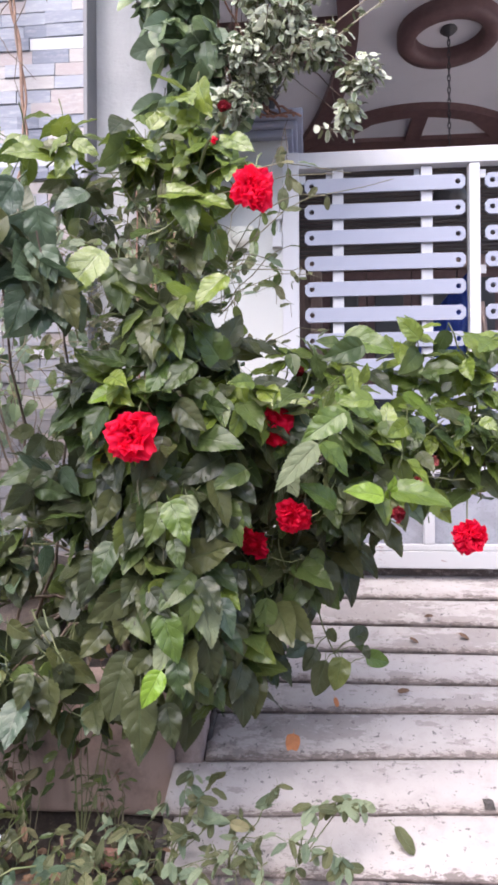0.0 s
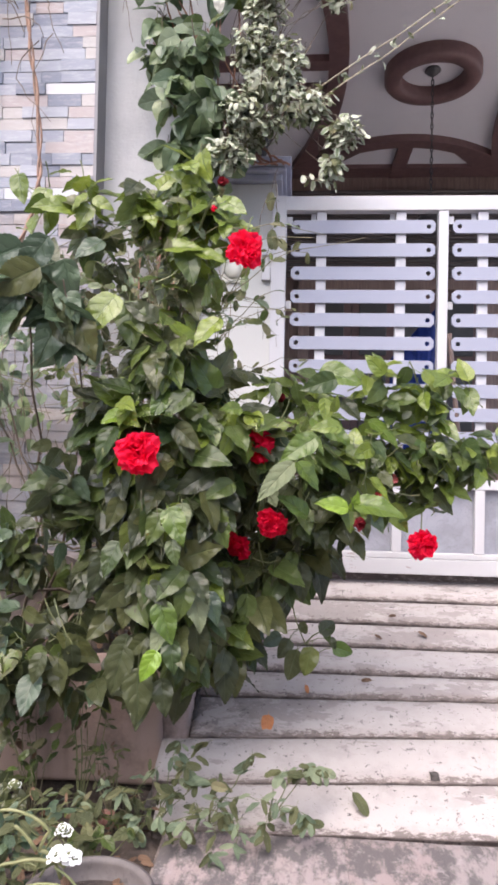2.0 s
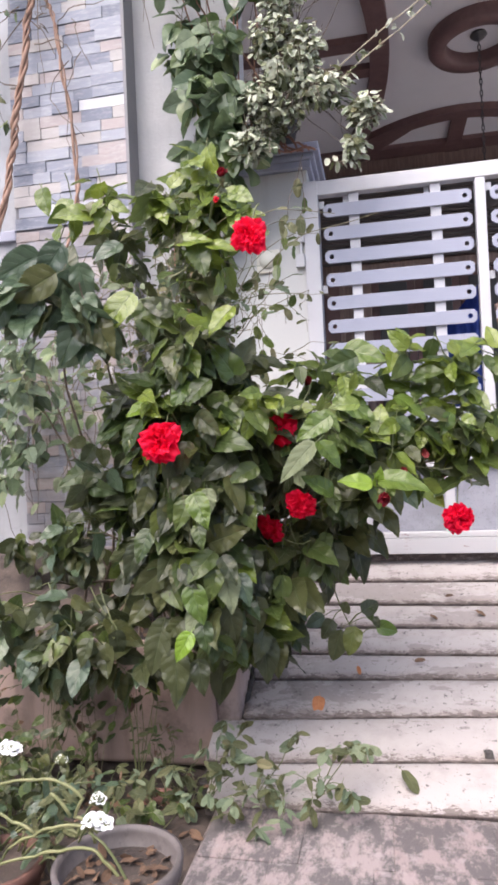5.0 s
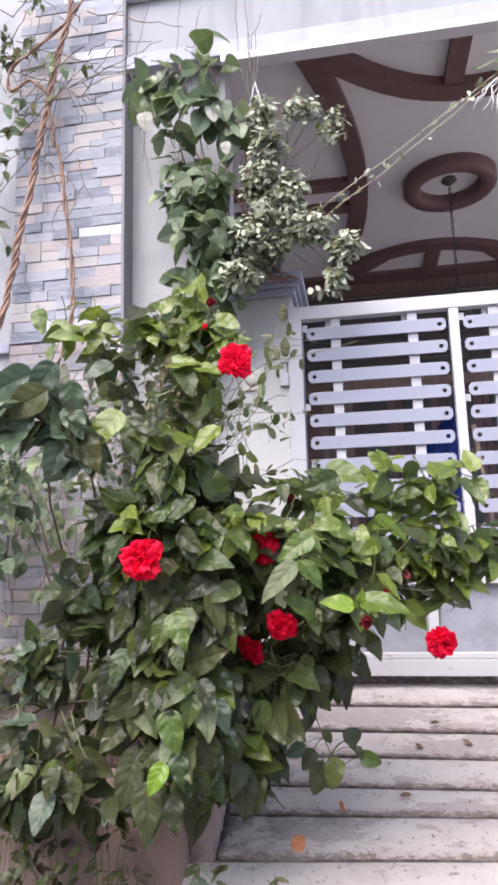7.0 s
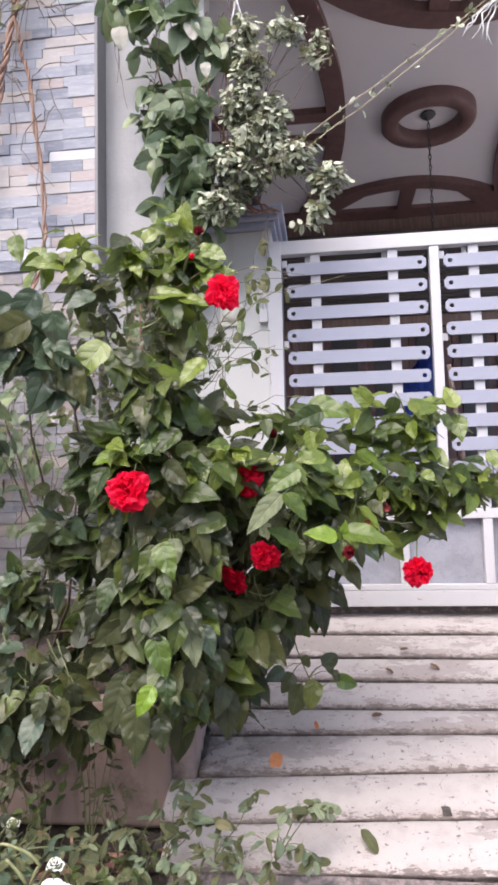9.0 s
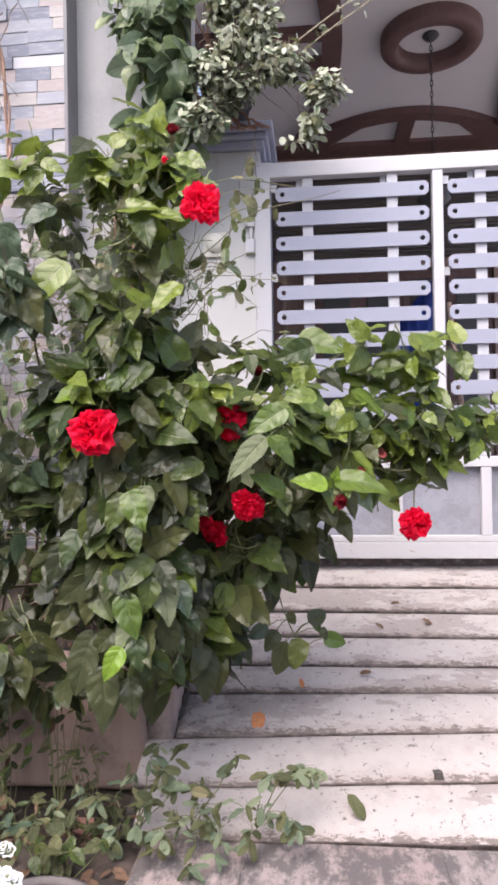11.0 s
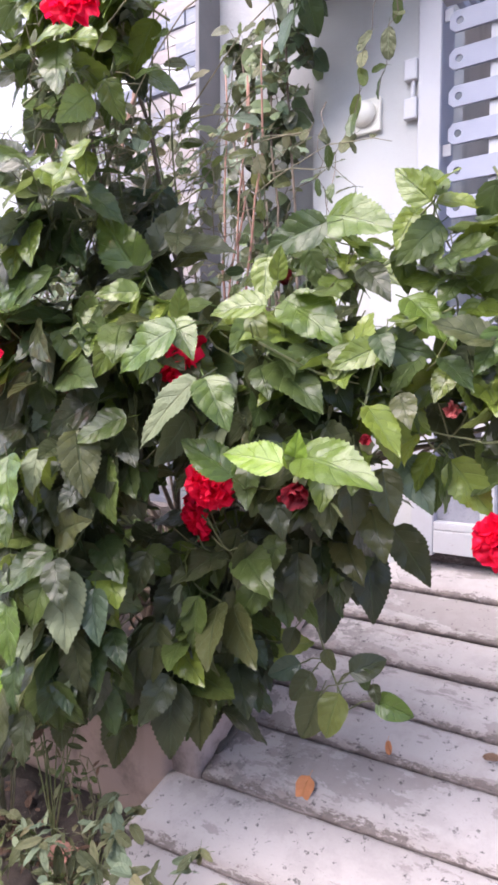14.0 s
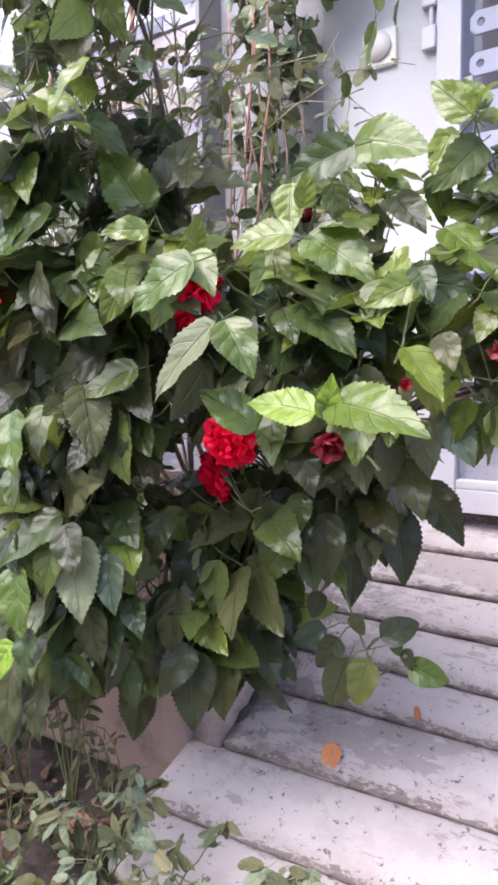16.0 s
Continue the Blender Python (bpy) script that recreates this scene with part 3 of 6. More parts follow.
corners = [(CX - 1.40, CY - 2.32), (CX + 1.40, CY - 2.32), (CX + 1.30, CY + 2.10), (CX - 1.30, CY + 2.10)]
mids = [(CX, CY - 1.46), (CX + 0.93, CY), (CX, CY + 1.42), (CX - 0.93, CY - 0.1)]
for i in range(4):
    part("curved_moulding", strip_bm(arc(corners[i], corners[(i + 1) % 4], mids[i]), 0.19, CZ - 0.09 + 0.004 * i, CZ - 0.0005 + 0.0005 * i), M["mould"], trim)
for j, (pts, w) in enumerate((([(1.42, 3.65), (1.42, CY - 1.50)], 0.15), ([(-0.75, CY - 0.2), (CX - 0.98, CY - 0.2)], 0.16), ([(-0.75, CY + 0.28), (CX - 0.98, CY + 0.28)], 0.16),
               ([(-0.12, 3.65), (-0.12, 4.35)], 0.30), ([(CX, CY + 1.46), (CX, 8.9)], 0.18), ([(0.95, 8.1), (0.3, 8.85)], 0.18), ([(2.25, 8.1), (2.85, 8.85)], 0.18), ([(-0.75, 8.74), (4.6, 8.74)], 0.3),
               ([(4.5, CY), (CX + 0.98, CY)], 0.16))):
    part("straight_moulding", strip_bm(pts, w, CZ - 0.072 + 0.003 * j, CZ + 0.0025), M["mould"], trim)
ring = bmesh.new()
n = 48
vs = [[ring.verts.new((CX + r * math.cos(k * math.tau / n), CY + r * math.sin(k * math.tau / n), CZ + z)) for r, z in ((0.305, 0.005), (0.305, -0.10), (0.33, -0.13), (0.445, -0.13), (0.47, -0.10), (0.47, 0.005))] for k in range(n)]
for k in range(n):
    for j in range(5):
        ring.faces.new((vs[k][j], vs[k][j + 1], vs[(k + 1) % n][j + 1], vs[(k + 1) % n][j]))
part("ring_moulding", ring, M["mould"], trim, smooth=True)

pendant = thing("pendant_chain", (CX, CY, CZ), "thin dark hanging lamp chain below a ceiling rose", "lamp chain")
part("ceiling_rose", lathe_bm([(0.07, 0.0), (0.08, -0.02), (0.05, -0.05), (0.02, -0.07)], (CX, CY, CZ), 16), M["dark_metal"], pendant)
link_bm = bmesh.new()
for k in range(24):
    a = 0.012
    c = Vector((CX, CY, CZ - 0.08 - 0.055 * k))
    ax = Vector((1, 0, 0)) if k % 2 else Vector((0, 1, 0))
    tube_bm([c + ax * a * math.cos(s * math.tau / 8) + UP * 0.035 * math.sin(s * math.tau / 8) for s in range(9)], 0.005, 0.005, 4, link_bm)
part("chain", link_bm, M["dark_metal"], pendant)
part("lamp_body", lathe_bm([(0.02, 0.0), (0.12, -0.05), (0.16, -0.16), (0.10, -0.22), (0.02, -0.24)], (CX, CY, CZ - 1.42), 20), M["dark_metal"], pendant, smooth=True)

# house front inside the porch: brown doors and frames
house_door = thing("door_1", (1.5, 8.96, 0.62), "tall brown panelled wooden double door", "door", kind="structure")
part("door_frame", box_bm((0.3, 8.84, 0.621), (0.45, 8.968, 3.5), 0.01), M["door"], house_door)
part("door_frame", box_bm((2.75, 8.84, 0.621), (2.9, 8.968, 3.5), 0.01), M["door"], house_door)
part("door_frame", box_bm((0.3, 8.83, 3.502), (2.9, 8.968, 3.64), 0.01), M["door"], house_door)
for k in range(4):
    x = 0.455 + k * 0.575
    leaf = part("door_leaf", box_bm((x, 8.90, 0.63), (x + 0.565, 8.96, 3.495), 0.006), M["mould"], house_door)
    for z0, z1 in ((0.8, 1.5), (1.62, 2.5), (2.62, 3.38)):
        part("door_panel", box_bm((x + 0.1, 8.875, z0), (x + 0.465, 8.898, z1), 0.012), M["dark_metal"], leaf)
for x in (-0.3, 3.5):
    win = thing("window_1" if x < 0 else "window_2", (x, 8.96, 2.0), "brown wooden window frame with dark shutters", "window", kind="structure")
    part("frame", box_bm((x - 0.38, 8.88, 1.3), (x + 0.38, 8.967, 3.5), 0.01), M["door"], win)
    for s_ in (-1, 1):
        part("shutter", box_bm((x + s_ * 0.18 - 0.15, 8.85, 1.4), (x + s_ * 0.18 + 0.15, 8.878, 3.4), 0.008), M["mould"], win)
blind = thing("roller_shutter", (1.6, 8.86, 3.7), "dark grey-brown slatted roller shutter above the house door", "shutter")
lath = mesh_of("slat", box_bm((-2.6, -0.009, -0.022), (2.6, 0.009, 0.022), 0.006, seg=1), M["shutter"])
for k in range(23):
    piece("slat", lath, pose(1.9, 8.86, 3.69 + 0.052 * k, 12), blind)

# ---- the gate ----
GY = 3.33
gate = thing("metal_gate", (0.15, GY, 0.65), "white painted metal gate with lavender-grey slats", "gate")
X0, BAY, BAYS = 0.138, 0.831, 4
X1 = X0 + 0.045 + BAY * BAYS + 0.05
part("bottom_rail", box_bm((X0 + 0.079, GY - 0.03, 0.655), (X1, GY + 0.03, 0.735), 0.004), M["gate_low"], gate, "chipped and rusting bottom rail")
part("bottom_lip", box_bm((X0 + 0.079, GY - 0.028, 0.7365), (X1, GY + 0.012, 0.765), 0.004), M["gate_low"], gate)
part("middle_rail", box_bm((X0 + 0.079, GY - 0.028, 1.095), (X1, GY + 0.028, 1.145), 0.004), M["gate_white"], gate)
part("top_rail", box_bm((X0 + 0.031, GY - 0.03, 2.535), (X1, GY + 0.03, 2.61), 0.004), M["gate_white"], gate)
part("post", box_bm((X0, GY - 0.033, 0.645), (X0 + 0.078, GY - 0.017, 2.612), 0.003), M["gate_white"], gate)
# the return takes the slat grey, so its shaded side is in the colour
part("post_return", box_bm((X0 + 0.030, GY - 0.0165, 0.645), (X0 + 0.0775, GY + 0.115, 2.533), 0.003), M["slat"], gate)
for k in range(1, BAYS + 1):
    x = 0.276 + 0.675 + 0.076 + BAY * (k - 1)
    part("stile", box_bm((x - 0.025, GY - 0.027, 1.147), (x + 0.025, GY + 0.027, 2.533), 0.004), M["gate_white"], gate)


def slat_mesh():
    """A flat bar with chamfered ends and a hole at each end."""
    cu = bpy.data.curves.new("slat", "CURVE")
    cu.dimensions, cu.fill_mode, cu.extrude, cu.bevel_depth = "2D", "BOTH", 0.004, 0.0015
    w, h, c = 0.675 / 2 + 0.032, 0.033, 0.016
    outline = [(-w + c, -h), (w - c, -h), (w, -h + c), (w, h - c), (w - c, h), (-w + c, h), (-w, h - c), (-w, -h + c)]
    loops = [outline] + [[(s * 0.3375 + 0.0135 * math.cos(-k * math.tau / 16), 0.0135 * math.sin(-k * math.tau / 16)) for k in range(16)] for s in (-1, 1)]
    for lp in loops:
        sp = cu.splines.new("POLY")
        sp.points.add(len(lp) - 1)
        for p, (x, y) in zip(sp.points, lp):
            p.co = (x, y, 0, 1)
        sp.use_cyclic_u = True
    ob = bpy.data.objects.new("slat_curve", cu)
    scene.collection.objects.link(ob)
    me = bpy.data.meshes.new_from_object(ob.evaluated_get(bpy.context.evaluated_depsgraph_get()))
    bpy.data.objects.remove(ob)
    bpy.data.curves.remove(cu)
    me.materials.clear()
    me.materials.append(M["slat"])
    me.name = "slat"
    return me


SLAT = slat_mesh()
for k in range(BAYS):
    xm = 0.276 + 0.3375 + BAY * k
    for bx in (0.40, 0.812):
        part("bar", box_bm((bx - 0.026 + BAY * k, GY - 0.012, 1.147), (bx + 0.026 + BAY * k, GY + 0.012, 2.533), 0.003), M["gate_white"], gate)
        part("lower_bar", box_bm((bx - 0.024 + BAY * k, GY - 0.026, 0.767), (bx + 0.024 + BAY * k, GY + 0.012, 1.093), 0.003), M["gate_white"], gate)
        lug = box_bm((bx - 0.055 + BAY * k, GY + 0.014, 2.478), (bx - 0.028 + BAY * k, GY + 0.019, 2.533), 0.002)
        part("lug", lug, M["gate_white"], gate)
    for zz in (2.49, 2.045):
        lx = X0 + 0.079 if k == 0 else 1.053 + BAY * (k - 1)
        part("lug", box_bm((lx, GY - 0.004, zz - 0.02), (lx + 0.03, GY + 0.002, zz + 0.02), 0.002), M["gate_white"], gate)
    for j in range(11):
        piece("slat", SLAT, Matrix.Translation((xm, GY - 0.022, 2.449 - 0.1215 * j)) @ pose(0, 0, 0, 90), gate)
part("sheet", box_bm((X0 + 0.079, GY + 0.0135, 0.737), (X1, GY + 0.017, 1.094)), M["sheet"], gate, "grey sheet metal lower panel")
for z0, z1 in ((2.165, 2.235), (2.295, 2.365)):
    part("hinge", box_bm((0.090, 3.286, z0), (0.1365, 3.3145, z1), 0.005), M["gate_white"], gate)
part("hinge_pin", tube_bm([(0.118, 3.303, 2.236), (0.118, 3.303, 2.294)], 0.008, 0.008, 8), M["gate_low"], gate)
sill = part("threshold", rough_block(-0.10, 3.6, 3.37, 3.43, 0.3, 0.648, seed=9, amp=0.004), M["ramp"], smooth=True)
tagged(sill, "worn whitewashed threshold under the gate", "threshold", kind="structure")

# wall plate on the pillar
plate = thing("wall_socket", (-0.06, 3.31, 2.21), "cream plastic wall socket with a rounded cover", "socket")
part("back_plate", box_bm((-0.122, 3.296, 2.155), (0.0, 3.3145, 2.275), 0.006), M["plate"], plate)
cover = part("cover", lathe_bm([(0.047, 0.0), (0.045, 0.014), (0.032, 0.026), (0.01, 0.031)], (0, 0, 0), 22), M["plate"], plate, smooth=True)
cover.data.transform(Matrix.Translation(plate.location))
cover.matrix_basis = Matrix.Translation(Vector((-0.062, 3.295, 2.222)) - plate.location) @ pose(0, 0, 0, 90)

# things stored behind the gate
tarp = thing("blue_tarp", (1.02, 3.72, 0.62), "folded blue plastic tarp hung behind the gate", "tarp")
tb = bmesh.new()
rows = []
for i in range(19):
    s = i / 18
    rows.append([tb.verts.new((0.80 + 0.30 * s + 0.02 * math.sin(j * 1.3), 3.72 + 0.03 * math.sin(s * 17 + j * 0.4), 0.625 + (1.52 - 0.35 * (1 - s)) * j / 12)) for j in range(13)])
for p, q in zip(rows, rows[1:]):
    for j in range(12):
        tb.faces.new((p[j], q[j], q[j + 1], p[j + 1]))
bmesh.ops.solidify(tb, geom=tb.faces[:], thickness=0.006)
part("sheet", tb, M["blue"], tarp, smooth=True)
broom = thing("broom_stick", (1.25, 3.8, 0.62), "brown wooden stick leaning behind the gate", "stick")
part("handle", tube_bm([(1.30, 3.72, 0.622), (1.22, 3.66, 1.2), (1.13, 3.60, 1.95)], 0.016, 0.013, 8), M["door"], broom, smooth=True)

# ---- leaves ----
def leaf_data(shape, rows, cols, seed):
    """Vertices, faces and uv of a leaf one long: base at the origin, tip along y, upper side along z."""
    rng = random.Random(seed)
    fold, droop, twist = rng.uniform(0.08, 0.36), rng.uniform(0.05, 0.28), rng.uniform(-0.22, 0.22)
    wave, ph = rng.uniform(0.01, 0.035), rng.uniform(0, 6)
    vs, fs, uvs = [], [], []
    for i in range(rows + 1):
        s = i / rows
        tooth = 1.0
        if shape == "ovate":
            w = 0.68 * s ** 0.42 * (1 - s) ** 0.95 * (1 + 0.15 * (1 - s))
            if 1 < i < rows and rows > 12:
                tooth = (1.055 if i % 2 else 0.96) if rows > 20 else (1.06 if i % 2 else 0.96)
        elif shape == "heart":
            w = 0.72 * s ** 0.33 * (1 - s) ** 0.72
        elif shape == "oval":
            w = 0.52 * s ** 0.55 * (1 - s) ** 0.5
        elif shape == "strap":
            w = 0.045 * min(1, s * 8 + 0.3) * (1 - s ** 4)
        else:
            w = 0.40 * s ** 0.6 * (1 - s) ** 0.7
        for j in range(cols + 1):
            u = 2 * j / cols - 1
            edge = abs(u) > 0.99
            x = u * w * (tooth if edge else 1.0)
            back = 0.10 * abs(u) * (1 - s) ** 4 if shape in ("heart", "ovate") else 0.0
            ahead = 0.016 if edge and tooth > 1 else 0.0
            swell = 0.0 if shape == "strap" or cols < 5 else 0.034 * w * math.sin((s - 0.30 * abs(u)) * 4.6 * math.tau + 0.9 * math.sin(9 * s + ph)) * math.sin(math.pi * abs(u))
            z = fold * abs(x) * (1.2 - 0.4 * abs(u)) - droop * s * s + wave * math.sin(s * 15 + ph + (u > 0) * 1.3) * abs(u) + twist * x * s + swell
            vs.append((x, s - back + ahead, z))
            uvs.append((j / cols, s))
    for i in range(rows):
        for j in range(cols):
            a = i * (cols + 1) + j
            fs.append((a, a + 1, a + cols + 2, a + cols + 1))
    # leaf stalk
    k = len(vs)
    st = 0.34 if shape != "strap" else 0.02
    for y, z in ((-st, -0.10), (0.02, 0.0)):
        for a in range(3):
            vs.append((0.012 * math.cos(a * 2.1), y, z + 0.012 * math.sin(a * 2.1)))
            uvs.append((0.5, 0.02))
    for a in range(3):
        fs.append((k + a, k + (a + 1) % 3, k + 3 + (a + 1) % 3, k + 3 + a))
    return vs, fs, uvs


def uv_fill(me, uvs):
    lay = me.uv_layers.new(name="uv")
    idx = np.empty(len(me.loops), dtype=np.int32)
    me.loops.foreach_get("vertex_index", idx)
    lay.data.foreach_set("uv", np.asarray(uvs, dtype=np.float32)[idx].ravel())
    me.polygons.foreach_set("use_smooth", [True] * len(me.polygons))


LEAVES = {}


def leaf_mesh(shape, variant, material):
    key = (shape, variant, material.name)
    if key not in LEAVES:
        vs, fs, uvs = leaf_data(shape, 30 if shape == "ovate" else 12, 8 if shape == "ovate" else 6, hash((len(shape), variant)) % 999 + variant)
        me = bpy.data.meshes.new("leaf")
        me.from_pydata(vs, [], fs)
        uv_fill(me, uvs)
        me.materials.append(material)
        LEAVES[key] = me
    return LEAVES[key]


def leaf_pose(p, normal, tip, size):
    n = normal.normalized()
    d = tip - n * tip.dot(n)
    d = d.normalized() if d.length > 1e-3 else n.orthogonal().normalized()
    x = d.cross(n)
    m = Matrix((x, d, n)).transposed().to_4x4()
    return Matrix.Translation(p) @ m @ Matrix.Diagonal((size, size, size, 1))


class Crown:
    """Collects the leaves of one plant: some hundred as objects, the rest joined."""

    def __init__(self, plant, shape, limit=290, name="leaf"):
        self.plant, self.shape, self.limit, self.name, self.all = plant, shape, limit, name, []

    def add(self, m, material, first=0.0):
        self.all.append((m.translation.y - first, len(self.all), m, material))

    def build(self, stuff_name="foliage"):
        self.all.sort(key=lambda r: r[:2])
        for k, (_, i, m, mt) in enumerate(self.all[:self.limit]):
            piece(self.name, leaf_mesh(self.shape, i % 4, mt), m, self.plant)
        rest = self.all[self.limit:]
        if not rest:
            return
        V, Fc, U, MI, mats = [], [], [], [], []
        base = base_of(self.plant)
        kinds = [leaf_data(self.shape, *((20, 4) if self.shape == "ovate" else (8, 2)), 50 + v) for v in range(4)]
        kinds = [(np.array(v), np.array(f), np.array(u)) for v, f, u in kinds]
        off = 0
        for _, i, m, mt in rest:
            if mt not in mats:
                mats.append(mt)
            v, f, u = kinds[i % 4]
            mm = np.array(m)
            V.append(v @ mm[:3, :3].T + mm[:3, 3] - np.array(base))
            Fc.append(f + off)
            U.append(u)
            MI += [mats.index(mt)] * len(f)
            off += len(v)
        me = bpy.data.meshes.new(stuff_name)
        me.from_pydata(np.concatenate(V).tolist(), [], np.concatenate(Fc).tolist())
        uv_fill(me, np.concatenate(U))
        for mt in mats:
            me.materials.append(mt)
        me.polygons.foreach_set("material_index", MI)
        ob = new(stuff_name, me)
        ob.parent = self.plant
        tagged(ob, kind="stuff")


def jit(rng, a):
    return Vector((rng.gauss(0, a), rng.gauss(0, a), rng.gauss(0, a)))


CLEAR = []  # (point, radius): kept open in front of blooms


def in_clear(p):
    for q, r in CLEAR:
        d = p - q
        if d.y < 0.02:
            f = -d.y if d.y < 0 else 0.0
            dx = max(0.0, 0.05 * f - d.x, d.x - 0.65 * f)
            if math.hypot(dx, d.z) < r:
                return True
    return False


def fill_blobs(crown, twigs, blobs, density, size, pick, rng, droop=0.6, front=0.72, lift=0.5, keep=0.60, leaves=(4, 8), reach=0.17, up=0.25):
    """Leafy shoots over egg-shaped clumps (x, y, z, half width, half depth, half height): each shoot is a twig with
    leaves set round it in a spiral, small and young at its tip."""
    for c in blobs:
        ctr, r = Vector(c[:3]), Vector(c[3:6])
        area = (r.x * r.z + r.y * r.z + r.x * r.y) / 3 * 12.57
        for _ in range(max(3, int(area * density))):
            d = jit(rng, 1).normalized()
            if d.y > 0 and rng.random() < front:
                d.y = -d.y
            end = ctr + Vector((d.x * r.x, d.y * r.y, d.z * r.z)) * rng.uniform(0.70, 1.0)
            if any(Vector([(end[k] - o[k]) / o[k + 3] for k in range(3)]).length < keep for o in blobs if o is not c) and rng.random() < 0.8:
                continue
            out = Vector((d.x / r.x, d.y / r.y, d.z / r.z)).normalized()
            axis = (out + Vector((0, -0.1, up)) + jit(rng, 0.4)).normalized()
            ln = reach * rng.uniform(0.6, 1.25)
            a = end - axis * ln
            pts = bend(a, end, (0, 0, -0.15 * ln * droop), 5, 0.004, rng)
            tube_bm(pts, 0.0030, 0.0014, 4, twigs)
            n = rng.randint(*leaves)
            side = axis.orthogonal().normalized()
            ang = rng.uniform(0, 6.3)
            for k in range(n):
                s = (k + 0.5) / n
                p = a.lerp(end, s)
                ang += 2.4 + rng.uniform(-0.4, 0.4)
                rad = Matrix.Rotation(ang, 3, axis) @ side
                tip = rad * (1.0 - 0.5 * s) + axis * (0.30 + 0.5 * s) + Vector((0, -0.15, -droop * rng.uniform(0.3, 1.6))) + jit(rng, 0.18)
                nrm = axis * 0.35 + Vector((0.05, -0.40, lift)) + rad * 0.15 + jit(rng, 0.34)
                sz = size * rng.uniform(0.72, 1.2) * (1.0 - 0.42 * max(0.0, s - 0.45))
                q = p + tip.normalized() * sz * 0.30
                if in_clear(q) or in_clear(q + tip.normalized() * sz * 0.6):
                    continue
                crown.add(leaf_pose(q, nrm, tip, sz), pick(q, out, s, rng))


# ---- flowers ----
def petal_mesh(name, material, seed, n=10, wide=1.08, ruffle=0.10):
    rng = random.Random(seed)
    vs, fs, uvs = [], [], []
    ph = rng.uniform(0, 6)
    for i in range(n + 1):
        s = i / n
        w = wide * 0.5 * (0.22 + 0.92 * s ** 0.75) * (1 - 0.36 * (max(0, s - 0.6) / 0.4) ** 2)
        for j in range(n + 1):
            u = 2 * j / n - 1
            tip = s * (1 - 0.24 * abs(u) ** 2.4) + 0.035 * s * math.sin(u * 11 + ph) + 0.02 * s * math.sin(u * 23 + 2 * ph)
            z = 0.30 * s - 0.30 * s * s + ruffle * s * s * math.sin(u * 6.5 + ph) + 0.14 * s * (abs(u) ** 2) + 0.035 * math.sin(s * 9 + u * 4 + ph)
            vs.append((u * w, tip, z))
            uvs.append((j / n, s))
    for i in range(n):
        for j in range(n):
            a = i * (n + 1) + j
            fs.append((a, a + 1, a + n + 2, a + n + 1))
    me = bpy.data.meshes.new(name)
    me.from_pydata(vs, [], fs)
    uv_fill(me, uvs)
    me.materials.append(material)
    return me


PETALS = {k: [petal_mesh("petal", m, 10 * j + 3, ruffle=rf) for j in range(3)] for k, m, rf in (("red", P_RED, 0.15), ("dark", P_DARK, 0.10), ("pink", P_PINK, 0.08), ("white", P_WHITE, 0.01))}


def flower(plant, at, facing, size, kind, rng, whorls=((6, 1.0, 84, 0.0), (7, 0.97, 66, 0.3), (8, 0.90, 50, 0.1), (8, 0.80, 36, 0.5), (7, 0.66, 22, 0.2), (4, 0.5, 8, 0.4)), label="", name="flower"):
    """A double flower: green calyx and several whorls of ruffled petals. size: its width."""
    at, facing = Vector(at), Vector(facing).normalized()
    cal = lathe_bm([(0.004, -0.035), (0.006, -0.02), (0.012, -0.008), (0.010, 0.006)], (0, 0, 0), 8)
    q = facing.to_track_quat("Z", "Y").to_matrix().to_4x4()
    base = Matrix.Translation(at) @ q
    me = mesh_of("calyx", cal, M["twig"], True)
    fl = new(name, me)
    fl.parent = plant
    fl.matrix_basis = Matrix.Translation(-base_of(plant)) @ base
    tagged(fl, label)
    for count, rad, tilt, turn in whorls:
        for k in range(count):
            a = 360 * (k + turn) / count + rng.uniform(-20, 20)
            t = 90 - tilt + rng.uniform(-18, 18)
            s = size * 0.55 * rad * rng.uniform(0.78, 1.16)
            ob = new("petal", PETALS[kind][rng.randrange(3)])
            ob.parent = fl
            ob.matrix_basis = pose(0, 0, 0, 0, 0, a) @ pose(0, 0, 0.002, t, 0, 0) @ Matrix.Diagonal((s, s, s, 1))
    return fl


CLOSED = ((4, 1.0, 14, 0.0), (3, 0.8, 8, 0.4))
WILT = ((5, 1.0, 30, 0.0), (4, 0.8, 18, 0.4), (3, 0.6, 8, 0.2))

# ---- main hibiscus ----
rng = random.Random(11)
hib = thing("hibiscus_shrub", (-0.30, 2.55, 0.42), "tall leafy green hibiscus shrub with double red flowers", "shrub")
UPPER = ((-0.14, 2.08, 2.05, 0.19, 0.13, 0.17), (-0.09, 1.95, 1.81, 0.13, 0.12, 0.14), (-0.15, 1.97, 1.60, 0.165, 0.13, 0.13),
         (-0.215, 2.00, 1.337, 0.26, 0.19, 0.18), (0.04, 2.10, 1.32, 0.19, 0.20, 0.16))
TOP = ((-0.05, 2.02, 2.16, 0.13, 0.10, 0.10), (-0.30, 2.04, 2.08, 0.16, 0.10, 0.08), (0.02, 2.0, 2.03, 0.08, 0.08, 0.08))
